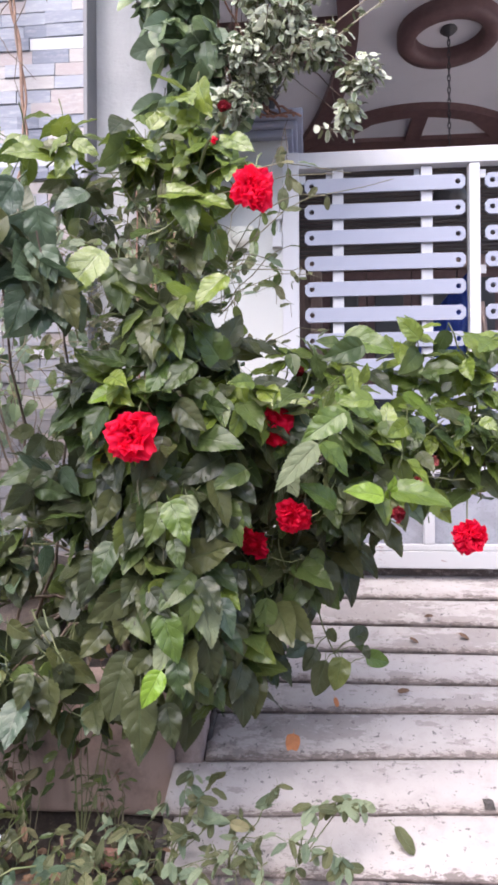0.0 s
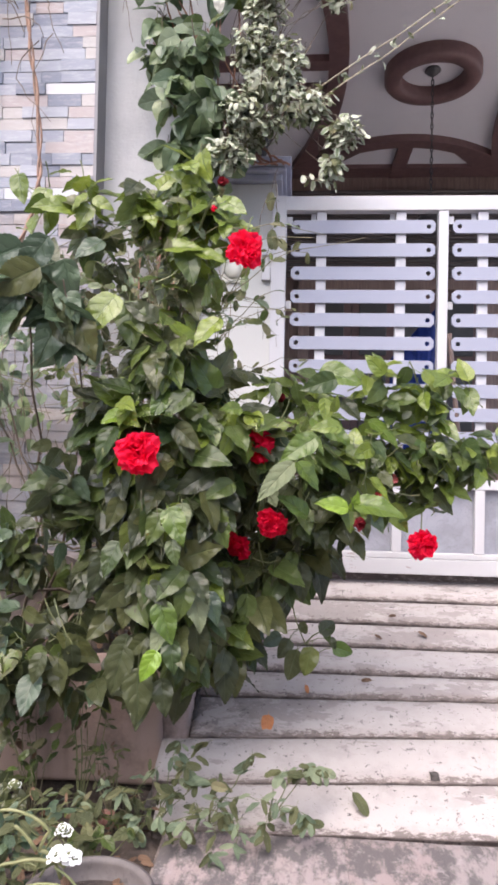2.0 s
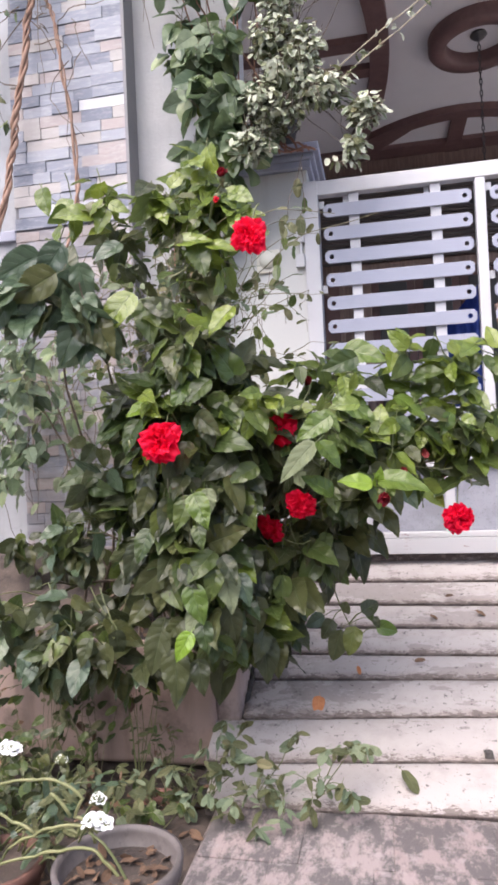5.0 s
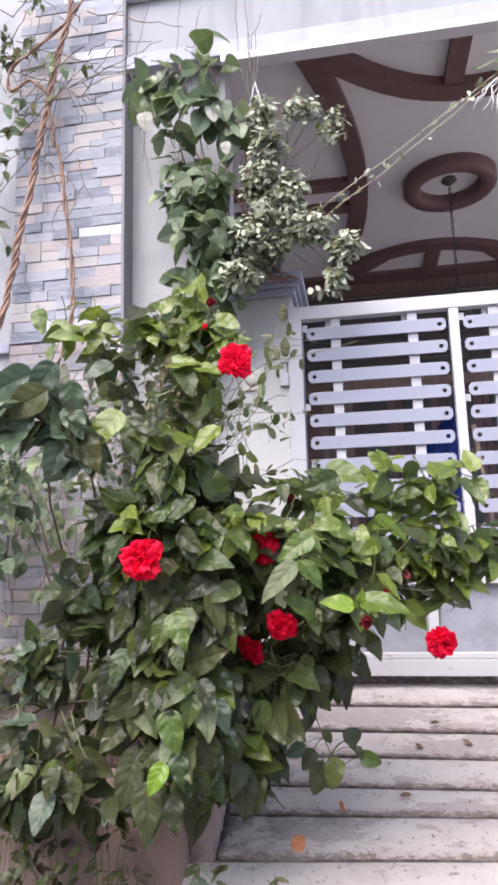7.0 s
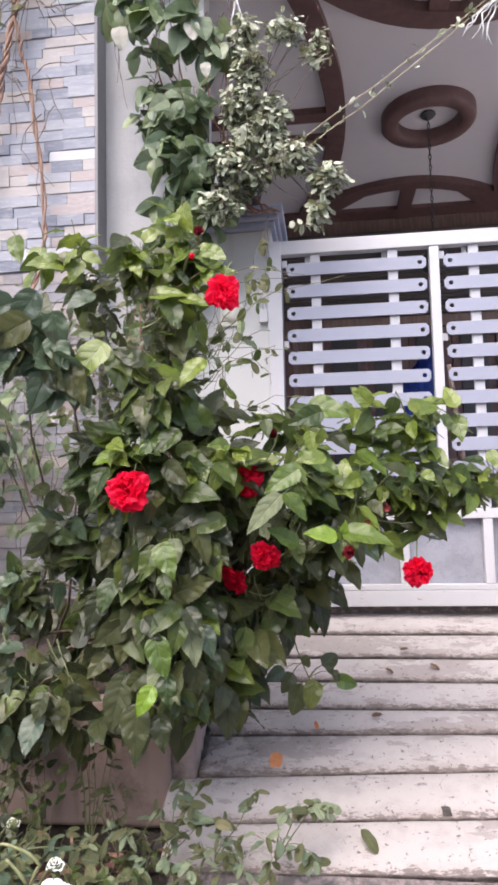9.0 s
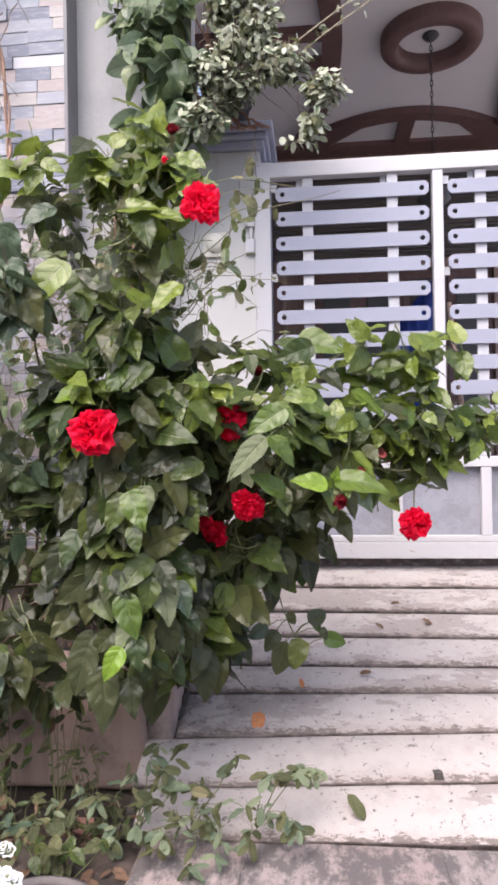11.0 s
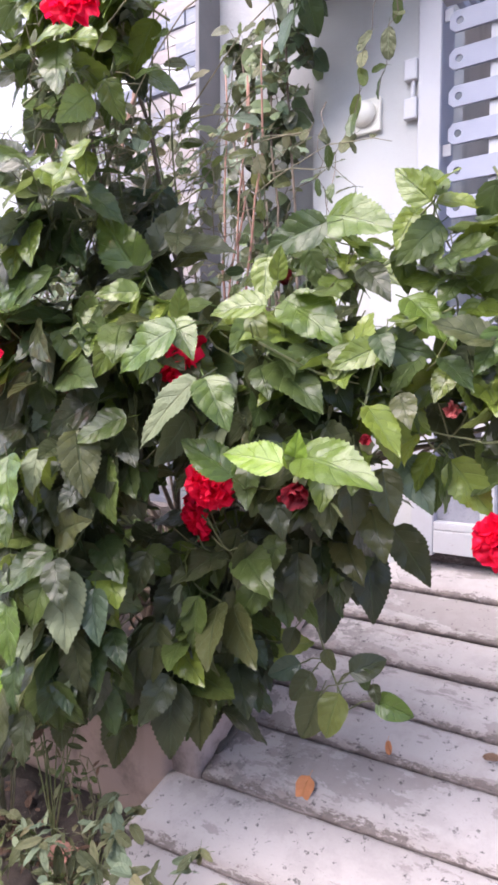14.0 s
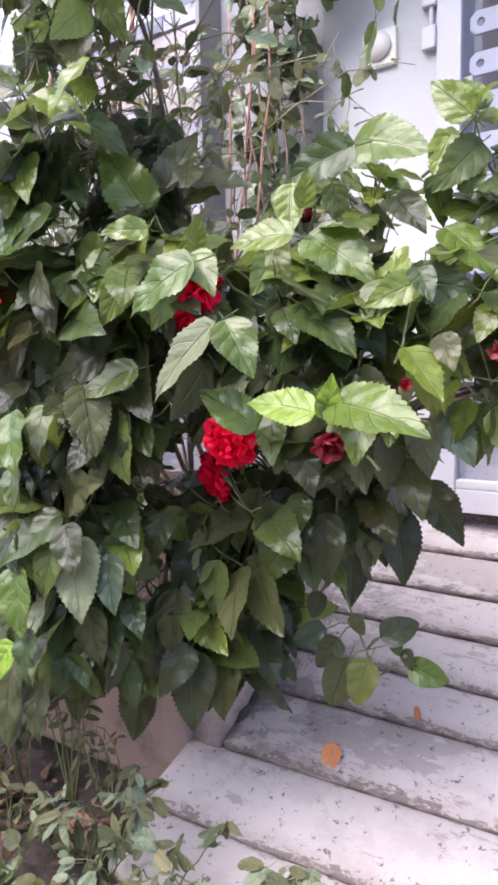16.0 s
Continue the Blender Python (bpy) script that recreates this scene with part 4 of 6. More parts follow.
ARM = ((0.29, 2.16, 1.31, 0.18, 0.17, 0.16), (0.50, 2.20, 1.28, 0.18, 0.16, 0.12), (0.70, 2.27, 1.27, 0.15, 0.13, 0.12), (0.88, 2.30, 1.28, 0.13, 0.11, 0.11), (0.34, 2.38, 1.50, 0.10, 0.08, 0.07), (0.63, 2.25, 1.15, 0.12, 0.09, 0.07), (0.80, 2.28, 1.20, 0.10, 0.08, 0.07))
LOWER = ((-0.15, 2.04, 1.09, 0.29, 0.22, 0.16), (0.22, 2.15, 1.10, 0.18, 0.19, 0.14), (0.42, 2.16, 1.10, 0.12, 0.12, 0.08), (-0.18, 2.00, 0.88, 0.22, 0.19, 0.17),
         (0.15, 2.22, 0.87, 0.17, 0.16, 0.17), (0.30, 2.42, 0.90, 0.10, 0.10, 0.15), (-0.11, 1.98, 0.69, 0.16, 0.15, 0.14), (-0.15, 1.90, 0.58, 0.07, 0.07, 0.07), (0.02, 2.14, 0.62, 0.09, 0.09, 0.15), (0.07, 2.30, 0.66, 0.11, 0.09, 0.14), (0.12, 2.20, 0.90, 0.14, 0.12, 0.14), (-0.02, 2.28, 0.52, 0.10, 0.08, 0.10))
LEFT = ((-0.46, 2.05, 1.16, 0.15, 0.15, 0.17), (-0.76, 2.38, 0.87, 0.16, 0.15, 0.15), (-0.54, 2.02, 0.66, 0.17, 0.13, 0.11), (-0.82, 2.25, 0.55, 0.14, 0.12, 0.10), (-0.70, 2.12, 0.50, 0.15, 0.10, 0.10), (-0.98, 2.20, 0.62, 0.14, 0.12, 0.12), (-0.42, 2.05, 0.52, 0.10, 0.09, 0.09))
BLOOMS = (((0.113, 1.815, 1.862), (0.25, -0.9, 0.2), 0.112), ((-0.189, 1.80, 1.250), (0.05, -0.95, 0.1), 0.130), ((0.206, 2.05, 1.032), (0.15, -0.9, -0.3), 0.098), ((0.727, 2.19, 0.960), (0.2, -0.9, -0.25), 0.108), ((0.092, 2.16, 0.941), (-0.5, -0.7, -0.3), 0.10))
HALF_HIDDEN = (((0.142, 2.03, 1.283), (-0.1, -0.9, 0.15), 0.12),)
CLEAR += [(Vector(a), 0.78 * s) for a, _, s in BLOOMS]
CLEAR += [(Vector((0.05, 1.76, 2.036)), 0.05), (Vector((0.224, 2.30, 1.446)), 0.05), (Vector((0.473, 1.92, 1.052)), 0.045), (Vector((0.621, 2.215, 1.182)), 0.035)]

# leaves with a place of their own: stalk end, tip, kind
HERO_TOP = (
    (0.329, 1.79, 1.300, 0.236, 1.77, 1.234, L_FRESH),
    (0.312, 1.82, 1.317, 0.364, 1.80, 1.255, L_YOUNG),
    (0.267, 1.91, 1.222, 0.165, 1.89, 1.106, L_PALE),
    (0.294, 1.92, 1.228, 0.355, 1.90, 1.143, L_FRESH),
    (0.345, 2.11, 1.377, 0.468, 2.09, 1.286, L_FRESH),
    (0.414, 1.91, 1.345, 0.325, 1.89, 1.333, L_YOUNG),
    (0.372, 1.99, 1.432, 0.378, 1.97, 1.353, L_YOUNG),
    (0.362, 2.04, 1.259, 0.465, 2.02, 1.170, L_MID),
    (0.498, 2.17, 1.246, 0.401, 2.15, 1.177, L_DARK),
    (0.531, 2.30, 1.270, 0.461, 2.28, 1.194, L_FRESH),
    (0.548, 2.20, 1.376, 0.638, 2.18, 1.283, L_FRESH),
    (0.567, 2.28, 1.181, 0.651, 2.26, 1.074, L_DARK),
    (0.714, 2.17, 1.307, 0.678, 2.15, 1.236, L_FRESH),
    (0.481, 1.93, 1.106, 0.622, 1.91, 1.066, L_FRESH),
    (0.440, 1.92, 1.095, 0.343, 1.90, 1.107, L_LIME),
    (0.318, 1.95, 1.069, 0.227, 1.93, 1.125, L_FRESH))
HERO_TIPS = ((0.462, 1.93, 1.090, 0.476, 1.92, 1.150, L_LIME), (0.466, 1.93, 1.090, 0.452, 1.91, 1.130, L_YOUNG), (0.40, 1.98, 1.40, 0.412, 1.97, 1.45, L_YOUNG), (0.30, 1.84, 1.33, 0.315, 1.83, 1.375, L_YOUNG))
HERO_RIGHT = (
    (0.010, 2.05, 1.460, -0.080, 2.03, 1.590, L_FRESH),
    (0.014, 1.92, 1.191, -0.096, 1.90, 1.122, L_DARK),
    (0.534, 2.22, 1.078, 0.596, 2.20, 0.986, L_BLUE),
    (0.511, 2.17, 1.061, 0.536, 2.15, 0.969, L_DARK),
    (0.397, 2.52, 0.878, 0.490, 2.50, 0.765, L_DARK),
    (0.368, 2.42, 0.834, 0.394, 2.40, 0.686, L_DARK),
    (0.301, 2.22, 0.862, 0.316, 2.20, 0.734, L_DARK),
    (0.242, 2.46, 0.736, 0.249, 2.44, 0.598, L_DARK),
    (0.349, 2.04, 1.033, 0.390, 2.02, 0.945, L_DARK),
    (0.135, 2.22, 0.839, 0.154, 2.20, 0.741, L_PALE),
    (0.159, 2.27, 0.857, 0.154, 2.25, 0.760, L_PALE),
    (0.377, 2.22, 1.559, 0.520, 2.20, 1.506, L_FRESH),
    (0.405, 2.12, 1.516, 0.292, 2.10, 1.474, L_MID),
    (0.448, 2.22, 1.447, 0.509, 2.20, 1.377, L_DARK),
    (0.163, 2.12, 1.301, 0.296, 2.10, 1.264, L_BLUE),
    (0.414, 2.17, 0.999, 0.473, 2.15, 0.951, L_DARK))
HERO_LOW = (
    (-0.092, 2.05, 0.608, -0.080, 2.03, 0.469, L_DARK),
    (0.016, 1.91, 0.814, 0.051, 1.89, 0.720, L_BLUE),
    (0.052, 2.10, 0.561, 0.062, 2.08, 0.410, L_DARK),
    (-0.094, 2.10, 0.478, -0.111, 2.08, 0.334, L_DARK),
    (0.080, 2.17, 0.540, 0.090, 2.15, 0.407, L_DARK),
    (0.040, 2.07, 0.703, 0.035, 2.05, 0.580, L_DARK),
    (-0.240, 2.05, 0.491, -0.237, 2.03, 0.357, L_DARK),
    (-0.184, 1.97, 0.678, -0.154, 1.95, 0.577, L_BLUE),
    (0.052, 2.02, 0.872, 0.033, 2.00, 0.778, L_DARK),
    (0.027, 1.95, 0.724, 0.076, 1.93, 0.665, L_MID),
    (0.114, 2.17, 0.878, 0.142, 2.15, 0.786, L_MID),
    (-0.084, 1.87, 0.861, -0.047, 1.85, 0.781, L_MID),
    (0.117, 2.22, 0.622, 0.071, 2.20, 0.540, L_DARK),
    (0.564, 2.32, 1.269, 0.561, 2.30, 1.322, L_MID))
HERO_FRONT = ((-0.28, 1.82, 1.72, -0.36, 1.78, 1.59, L_YOUNG),
    (-0.25, 1.90, 1.72, -0.23, 1.87, 1.57, L_MID),
    (0.03, 1.90, 1.67, -0.04, 1.87, 1.58, L_YOUNG),
    (-0.12, 1.87, 1.44, -0.16, 1.84, 1.35, L_FRESH),
    (-0.05, 1.87, 1.44, -0.12, 1.84, 1.36, L_MID),
    (-0.25, 1.88, 1.38, -0.32, 1.85, 1.34, L_LIME),
    (-0.09, 1.80, 1.08, -0.04, 1.77, 0.98, L_FRESH),
    (-0.08, 1.79, 0.99, -0.06, 1.77, 0.92, L_MID),
    (-0.26, 1.85, 0.97, -0.29, 1.82, 0.87, L_MID),
    (-0.11, 1.80, 0.80, -0.07, 1.78, 0.69, L_FRESH),
    (-0.08, 1.80, 0.69, -0.06, 1.78, 0.60, L_MID),
    (-0.12, 1.79, 0.66, -0.16, 1.77, 0.58, L_LIME))
HERO_FOOT = ((-0.23, 1.84, 0.65, -0.26, 1.82, 0.52, L_DARK),
    (-0.18, 1.83, 0.59, -0.17, 1.80, 0.45, L_DARK),
    (-0.11, 1.84, 0.56, -0.09, 1.82, 0.46, L_DARK),
    (-0.04, 1.84, 0.85, -0.06, 1.82, 0.75, L_MID),
    (0.08, 1.93, 1.16, -0.00, 1.88, 1.11, L_MID),
    (-0.51, 2.10, 0.69, -0.61, 2.05, 0.61, L_DARK),
    (-0.30, 1.95, 0.73, -0.37, 1.92, 0.65, L_DARK),
    (-0.48, 2.02, 2.07, -0.60, 1.95, 2.05, L_YOUNG),
    (-0.38, 2.00, 1.95, -0.45, 1.95, 1.88, L_BLUE),
    (-0.08, 1.93, 1.90, -0.05, 1.90, 1.78, L_MID),
    (0.10, 1.95, 1.40, 0.04, 1.90, 1.39, L_YOUNG),
    (-0.04, 1.90, 1.25, 0.09, 1.86, 1.22, L_MID))
HEROES = [(h, (0.42, -0.66, 0.55)) for h in HERO_TOP + HERO_TIPS] + [(h, (0.40, -0.80, 0.30)) for h in HERO_RIGHT + HERO_LOW] + [(h, (0.08, -0.85, 0.42)) for h in HERO_FRONT + HERO_FOOT]
for h, _ in HEROES:
    a, e = Vector(h[:3]), Vector(h[3:6])
    CLEAR.append((a.lerp(e, 0.5), 0.27 * (e - a).length))


# young tips are paler; height and upward facing add light to the colour
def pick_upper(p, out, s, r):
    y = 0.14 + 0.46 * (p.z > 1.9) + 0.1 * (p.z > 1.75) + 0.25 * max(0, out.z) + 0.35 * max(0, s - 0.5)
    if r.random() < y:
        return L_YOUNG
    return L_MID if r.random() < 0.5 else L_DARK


# paler on upward sides as if lit, and at tips as young growth
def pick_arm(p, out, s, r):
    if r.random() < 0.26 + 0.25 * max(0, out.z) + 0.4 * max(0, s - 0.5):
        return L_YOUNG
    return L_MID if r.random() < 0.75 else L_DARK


# low clumps: dark older leaves, with some of their shade in the colour
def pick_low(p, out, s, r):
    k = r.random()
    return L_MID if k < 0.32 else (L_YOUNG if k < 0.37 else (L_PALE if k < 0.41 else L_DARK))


crown = Crown(hib, "ovate")
wood_bm = bmesh.new()
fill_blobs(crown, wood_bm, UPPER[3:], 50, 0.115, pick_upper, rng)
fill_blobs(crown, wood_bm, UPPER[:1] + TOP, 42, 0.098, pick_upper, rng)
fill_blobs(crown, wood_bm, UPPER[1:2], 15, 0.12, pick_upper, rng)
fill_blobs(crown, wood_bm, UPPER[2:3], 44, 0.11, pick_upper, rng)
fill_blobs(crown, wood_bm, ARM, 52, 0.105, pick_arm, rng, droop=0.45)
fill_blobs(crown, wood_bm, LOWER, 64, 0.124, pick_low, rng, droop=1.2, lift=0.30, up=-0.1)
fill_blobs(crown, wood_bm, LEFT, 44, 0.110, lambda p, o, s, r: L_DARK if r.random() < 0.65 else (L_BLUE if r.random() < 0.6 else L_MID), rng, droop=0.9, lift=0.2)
# inner clumps in shadow: the shade comes from the dark leaf colour
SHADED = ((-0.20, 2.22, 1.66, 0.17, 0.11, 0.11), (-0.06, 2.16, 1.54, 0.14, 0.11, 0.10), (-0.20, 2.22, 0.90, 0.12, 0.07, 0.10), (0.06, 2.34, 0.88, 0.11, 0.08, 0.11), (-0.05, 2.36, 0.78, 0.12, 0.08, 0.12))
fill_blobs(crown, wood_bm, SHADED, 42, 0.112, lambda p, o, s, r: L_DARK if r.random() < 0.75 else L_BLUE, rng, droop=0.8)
SHOOTS = ((-0.13, 2.12, 2.21, 0.10, 0.08, 0.07), (0.62, 2.25, 1.45, 0.04, 0.04, 0.06), (0.78, 2.28, 1.42, 0.04, 0.04, 0.06), (0.20, 2.30, 1.50, 0.04, 0.04, 0.06), (0.58, 2.22, 1.54, 0.03, 0.03, 0.06), (0.84, 2.26, 1.55, 0.03, 0.03, 0.06), (0.74, 2.26, 1.49, 0.04, 0.04, 0.05), (1.03, 2.29, 1.36, 0.07, 0.05, 0.05), (1.13, 2.27, 1.40, 0.05, 0.04, 0.04))
fill_blobs(crown, wood_bm, SHOOTS, 42, 0.095, lambda p, o, s, r: L_YOUNG if r.random() < 0.6 else L_MID, rng, droop=0.2, up=0.8, leaves=(4, 6))
SIDE = ((-0.58, 2.10, 2.12, 0.05, 0.05, 0.03), (-0.44, 2.08, 2.16, 0.05, 0.05, 0.04))
fill_blobs(crown, wood_bm, SIDE, 10, 0.11, lambda p, o, s, r: L_YOUNG, rng, leaves=(2, 3), droop=0.3)
HANGING = ((-0.45, 2.17, 2.05, 0.06, 0.05, 0.06), (-0.40, 2.16, 1.93, 0.05, 0.05, 0.05))
fill_blobs(crown, wood_bm, HANGING, 14, 0.105, lambda p, o, s, r: L_DARK if r.random() < 0.65 else L_MID, random.Random(77), leaves=(3, 4), droop=0.9)
for h, nrm in HEROES:
    a, e = Vector(h[:3]), Vector(h[3:6])
    tip = Vector(leaf_mesh("ovate", len(crown.all) % 4, h[6]).vertices[30 * 9 + 4].co)
    m = leaf_pose(Vector(), Vector(nrm) + jit(rng, 0.10), e - a, 1.0)
    turn = (m @ tip).rotation_difference(e - a).to_matrix().to_4x4()
    k = (e - a).length / tip.length
    m = Matrix.Translation(a) @ turn @ m @ Matrix.Diagonal((k * (0.7 if h[6] is L_PALE else 1.0), k, k, 1))
    crown.add(m, h[6], 1.0)
crown.build()

roots = [Vector((-0.34, 2.62, 0.40)), Vector((-0.26, 2.55, 0.40)), Vector((-0.40, 2.53, 0.40)), Vector((-0.30, 2.72, 0.40))]
for k, c in enumerate(UPPER + ARM + LOWER + LEFT):
    ctr = Vector(c[:3]) + Vector((0, 0.05, 0))
    root = roots[k % 4]
    up = bend(root, ctr, (rng.uniform(-0.06, 0.06), 0.12, 0.16 if ctr.z < 1.4 else 0.0), 9, 0.022, rng)
    b = tube_bm(up, 0.010, 0.004, 6)
    part("limb", b, M["bark"], hib, smooth=True)
    for _ in range(10 if ctr.x > -0.4 else 3):
        e = ctr + Vector((rng.uniform(-1, 1) * c[3], rng.uniform(-1, 0.5) * c[4], rng.uniform(-0.8, 1) * c[5])) * 0.8
        tube_bm(bend(up[rng.randrange(6, 10)], e, (0, 0, 0.02), 4, 0.006, rng), 0.0035, 0.0016, 4, wood_bm)
tagged(part("twig_tangle", wood_bm, M["twig"], hib), kind="stuff")

for at, face, s in BLOOMS + HALF_HIDDEN:
    flower(hib, at, face, s, "red", rng)
    a = Vector(at)
    part("flower_stalk", tube_bm(bend(a + Vector((0, 0.02, 0.0)), a + Vector((0.02, 0.10, 0.14)), (0, 0, 0.03), 5), 0.0022, 0.003, 5), M["twig"], hib)
for e in ((0.05, 1.765, 2.021), (0.027, 1.79, 2.000)):
    part("flower_stalk", tube_bm(bend(e, (-0.05, 1.98, 1.97), (0, 0, 0.03), 6), 0.0022, 0.003, 5), M["twig"], hib)
for at, face, s, kd, wh in (((0.05, 1.76, 2.036), (0.1, -0.7, 0.4), 0.055, "dark", WILT), ((0.224, 2.30, 1.446), (0, -0.5, 0.8), 0.065, "dark", WILT), ((0.478, 1.92, 1.066), (0.2, -0.7, -0.6), 0.075, "dark", WILT),
                            ((0.545, 2.02, 1.125), (0.2, -0.8, 0.5), 0.03, "dark", WILT), ((0.621, 2.215, 1.182), (0.3, -0.8, -0.1), 0.06, "pink", CLOSED),
                            ((0.027, 1.785, 1.987), (0, -0.7, -0.6), 0.036, "red", CLOSED)):
    flower(hib, at, face, s, kd, rng, wh, "closing dark red bloom" if kd == "dark" else "", "bud")

for k in range(2):
    a = Vector((-0.185 + 0.05 * k, 1.82 + rng.uniform(-0.02, 0.03), 1.14 - 0.03 * (k % 3)))
    part("withered_stalk", tube_bm(bend(a, a + Vector((rng.uniform(-0.02, 0.02), 0, -rng.uniform(0.16, 0.24))), (0.004, 0, 0), 6, 0.004, rng), 0.0016, 0.0009, 5), M["olive_twig"], hib)

# ---- darker shrub beside it ----
rng = random.Random(5)
dark = thing("broad_leaved_shrub", (-0.95, 2.75, 0.40), "dark blue-green broad-leaved shrub beside the stone cladding", "shrub")
DARK_A = ((-0.56, 1.78, 1.765, 0.15, 0.11, 0.075), (-0.40, 1.82, 1.67, 0.09, 0.09, 0.055))
DARK_B = ((-1.02, 2.55, 1.68, 0.14, 0.12, 0.10), (-1.45, 3.0, 1.15, 0.10, 0.10, 0.16), (-1.12, 2.66, 1.58, 0.17, 0.14, 0.16), (-1.16, 2.70, 1.30, 0.14, 0.12, 0.14))
crown = Crown(dark, "ovate", 200)
tw = bmesh.new()
fill_blobs(crown, tw, DARK_A, 60, 0.135, lambda p, o, s, r: L_BLUE if r.random() < 0.78 else L_DARK, rng, droop=0.9, lift=0.2)
for a, e, mt in (((-0.47, 1.68, 1.77), (-0.60, 1.62, 1.70), L_DARK), ((-0.45, 1.70, 1.86), (-0.51, 1.62, 1.76), L_BLUE), ((-0.53, 1.70, 1.84), (-0.65, 1.63, 1.78), L_BLUE), ((-0.40, 1.72, 1.80), (-0.37, 1.66, 1.70), L_BLUE)):
    crown.add(leaf_pose(Vector(a), Vector((0.15, -0.95, -0.05)), Vector(e) - Vector(a), (Vector(e) - Vector(a)).length), mt, 1.0)
# dark-leaved clump added to darken the hollow over the planter soil
UNDER = ((-1.15, 2.86, 0.80, 0.26, 0.09, 0.12), (-0.80, 2.80, 0.68, 0.20, 0.09, 0.13), (-0.52, 2.74, 0.66, 0.14, 0.09, 0.15))
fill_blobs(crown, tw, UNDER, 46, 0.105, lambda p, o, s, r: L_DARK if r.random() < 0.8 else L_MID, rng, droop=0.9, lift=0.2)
fill_blobs(crown, tw, DARK_B, 22, 0.10, lambda p, o, s, r: L_BLUE if r.random() < 0.15 else (L_MIST if r.random() < 0.7 else L_HEART), rng, droop=0.8)
crown.build()
tagged(part("twig_tangle", tw, M["bark"], dark), kind="stuff")
for k, c in enumerate(DARK_A + DARK_B[::2]):
    part("limb", tube_bm(bend((-0.95 + 0.06 * k, 2.75, 0.38), (c[0], c[1] + 0.05, c[2]), (0.05, 0.08, 0), 9, 0.022, rng), 0.008, 0.003, 6), M["bark"], dark, smooth=True)

# thin reddish climbing stems between planter and wall
for k in range(4):
    x = -0.47 + 0.03 * k + rng.uniform(-0.01, 0.01)
    st = thing("climbing_stem", (x, 2.92, 0.40), "thin bare reddish climbing stem rising from the planter", "stem", "bare stems in the planter")
    part("stem", tube_bm(bend((x, 2.92 + 0.03 * (k % 3), 0.36), (x + rng.uniform(-0.10, 0.16), 3.05, 2.15 + rng.uniform(0, 0.5)), (rng.uniform(-0.09, 0.09), 0, 0), 14, 0.016, rng), 0.007, 0.003, 6), M["red_twig"], st, smooth=True)

# leafy creeper on the grey wall behind the hibiscus
back = thing("wall_creeper", (-0.45, 3.22, 0.42), "dark leafy creeper growing up the shaded grey wall", "vine")
BACK = ((-0.33, 3.24, 1.45, 0.20, 0.09, 0.22), (-0.42, 3.24, 1.85, 0.17, 0.09, 0.25), (-0.40, 3.22, 2.25, 0.17, 0.09, 0.22), (-0.45, 3.24, 1.05, 0.22, 0.09, 0.22), (-0.34, 3.16, 2.52, 0.16, 0.08, 0.16), (-0.55, 3.22, 2.48, 0.14, 0.07, 0.20), (-0.58, 3.24, 2.12, 0.12, 0.07, 0.20))
crown = Crown(back, "heart", 280)
tw = bmesh.new()
fill_blobs(crown, tw, BACK, 44, 0.078, lambda p, o, s, r: L_DARK if r.random() < 0.4 else (L_HEART if r.random() < 0.7 else L_WEED), rng, droop=0.9, lift=0.3, leaves=(4, 7))
crown.build()
tagged(part("twig_tangle", tw, M["bark"], back), kind="stuff")
for k, c in enumerate(BACK):
    part("stem", tube_bm(bend((-0.45 + 0.04 * k, 3.2, 0.38), (c[0], 3.2, c[2] + 0.1), (0.03, 0, 0), 9, 0.012, rng), 0.008, 0.004, 6), M["bark"], back, smooth=True)

# wiry grey-green shrub between hibiscus and wall
wiry = thing("wiry_shrub", (-0.50, 2.70, 0.40), "wiry narrow-leaved shrub with thin tangled twigs", "shrub")
crown = Crown(wiry, "oval", 250)
tw = bmesh.new()
for k in range(210):
    a = Vector((rng.uniform(-0.78, -0.22) if k % 4 else rng.uniform(-0.25, 0.0), rng.uniform(2.30, 2.75), rng.uniform(1.35, 1.95)))
    if 85 < k < 130:
        a = Vector((rng.uniform(-0.28, 0.05), rng.uniform(1.95, 2.30), rng.uniform(1.62, 1.98)))
    e = a + Vector((rng.gauss(0, 0.20), rng.gauss(-0.02, 0.08), rng.uniform(-0.15, 0.26)))
    pts = bend(a, e, (rng.gauss(0, 0.06), rng.gauss(0, 0.03), 0.05), 6, 0.012, rng)
    tube_bm(pts, 0.0020, 0.0010, 4, tw)
    for _ in range(3):
        p = pts[rng.randrange(2, 7)]
        crown.add(leaf_pose(p, Vector((0, -0.6, 0.6)) + jit(rng, 0.5), jit(rng, 1.0), rng.uniform(0.03, 0.070)), L_WEED if rng.random() < 0.5 else (L_MIST if rng.random() < 0.4 else L_MID))
crown.build()
tagged(part("twig_tangle", tw, M["olive_twig"], wiry), kind="stuff")
for k in range(4):
    part("limb", tube_bm(bend((-0.50 + 0.04 * k, 2.70, 0.36), (-0.65 + 0.2 * k, 2.55, 1.6), (0.04, 0, 0), 9, 0.025, rng), 0.006, 0.003, 6), M["bark"], wiry, smooth=True)

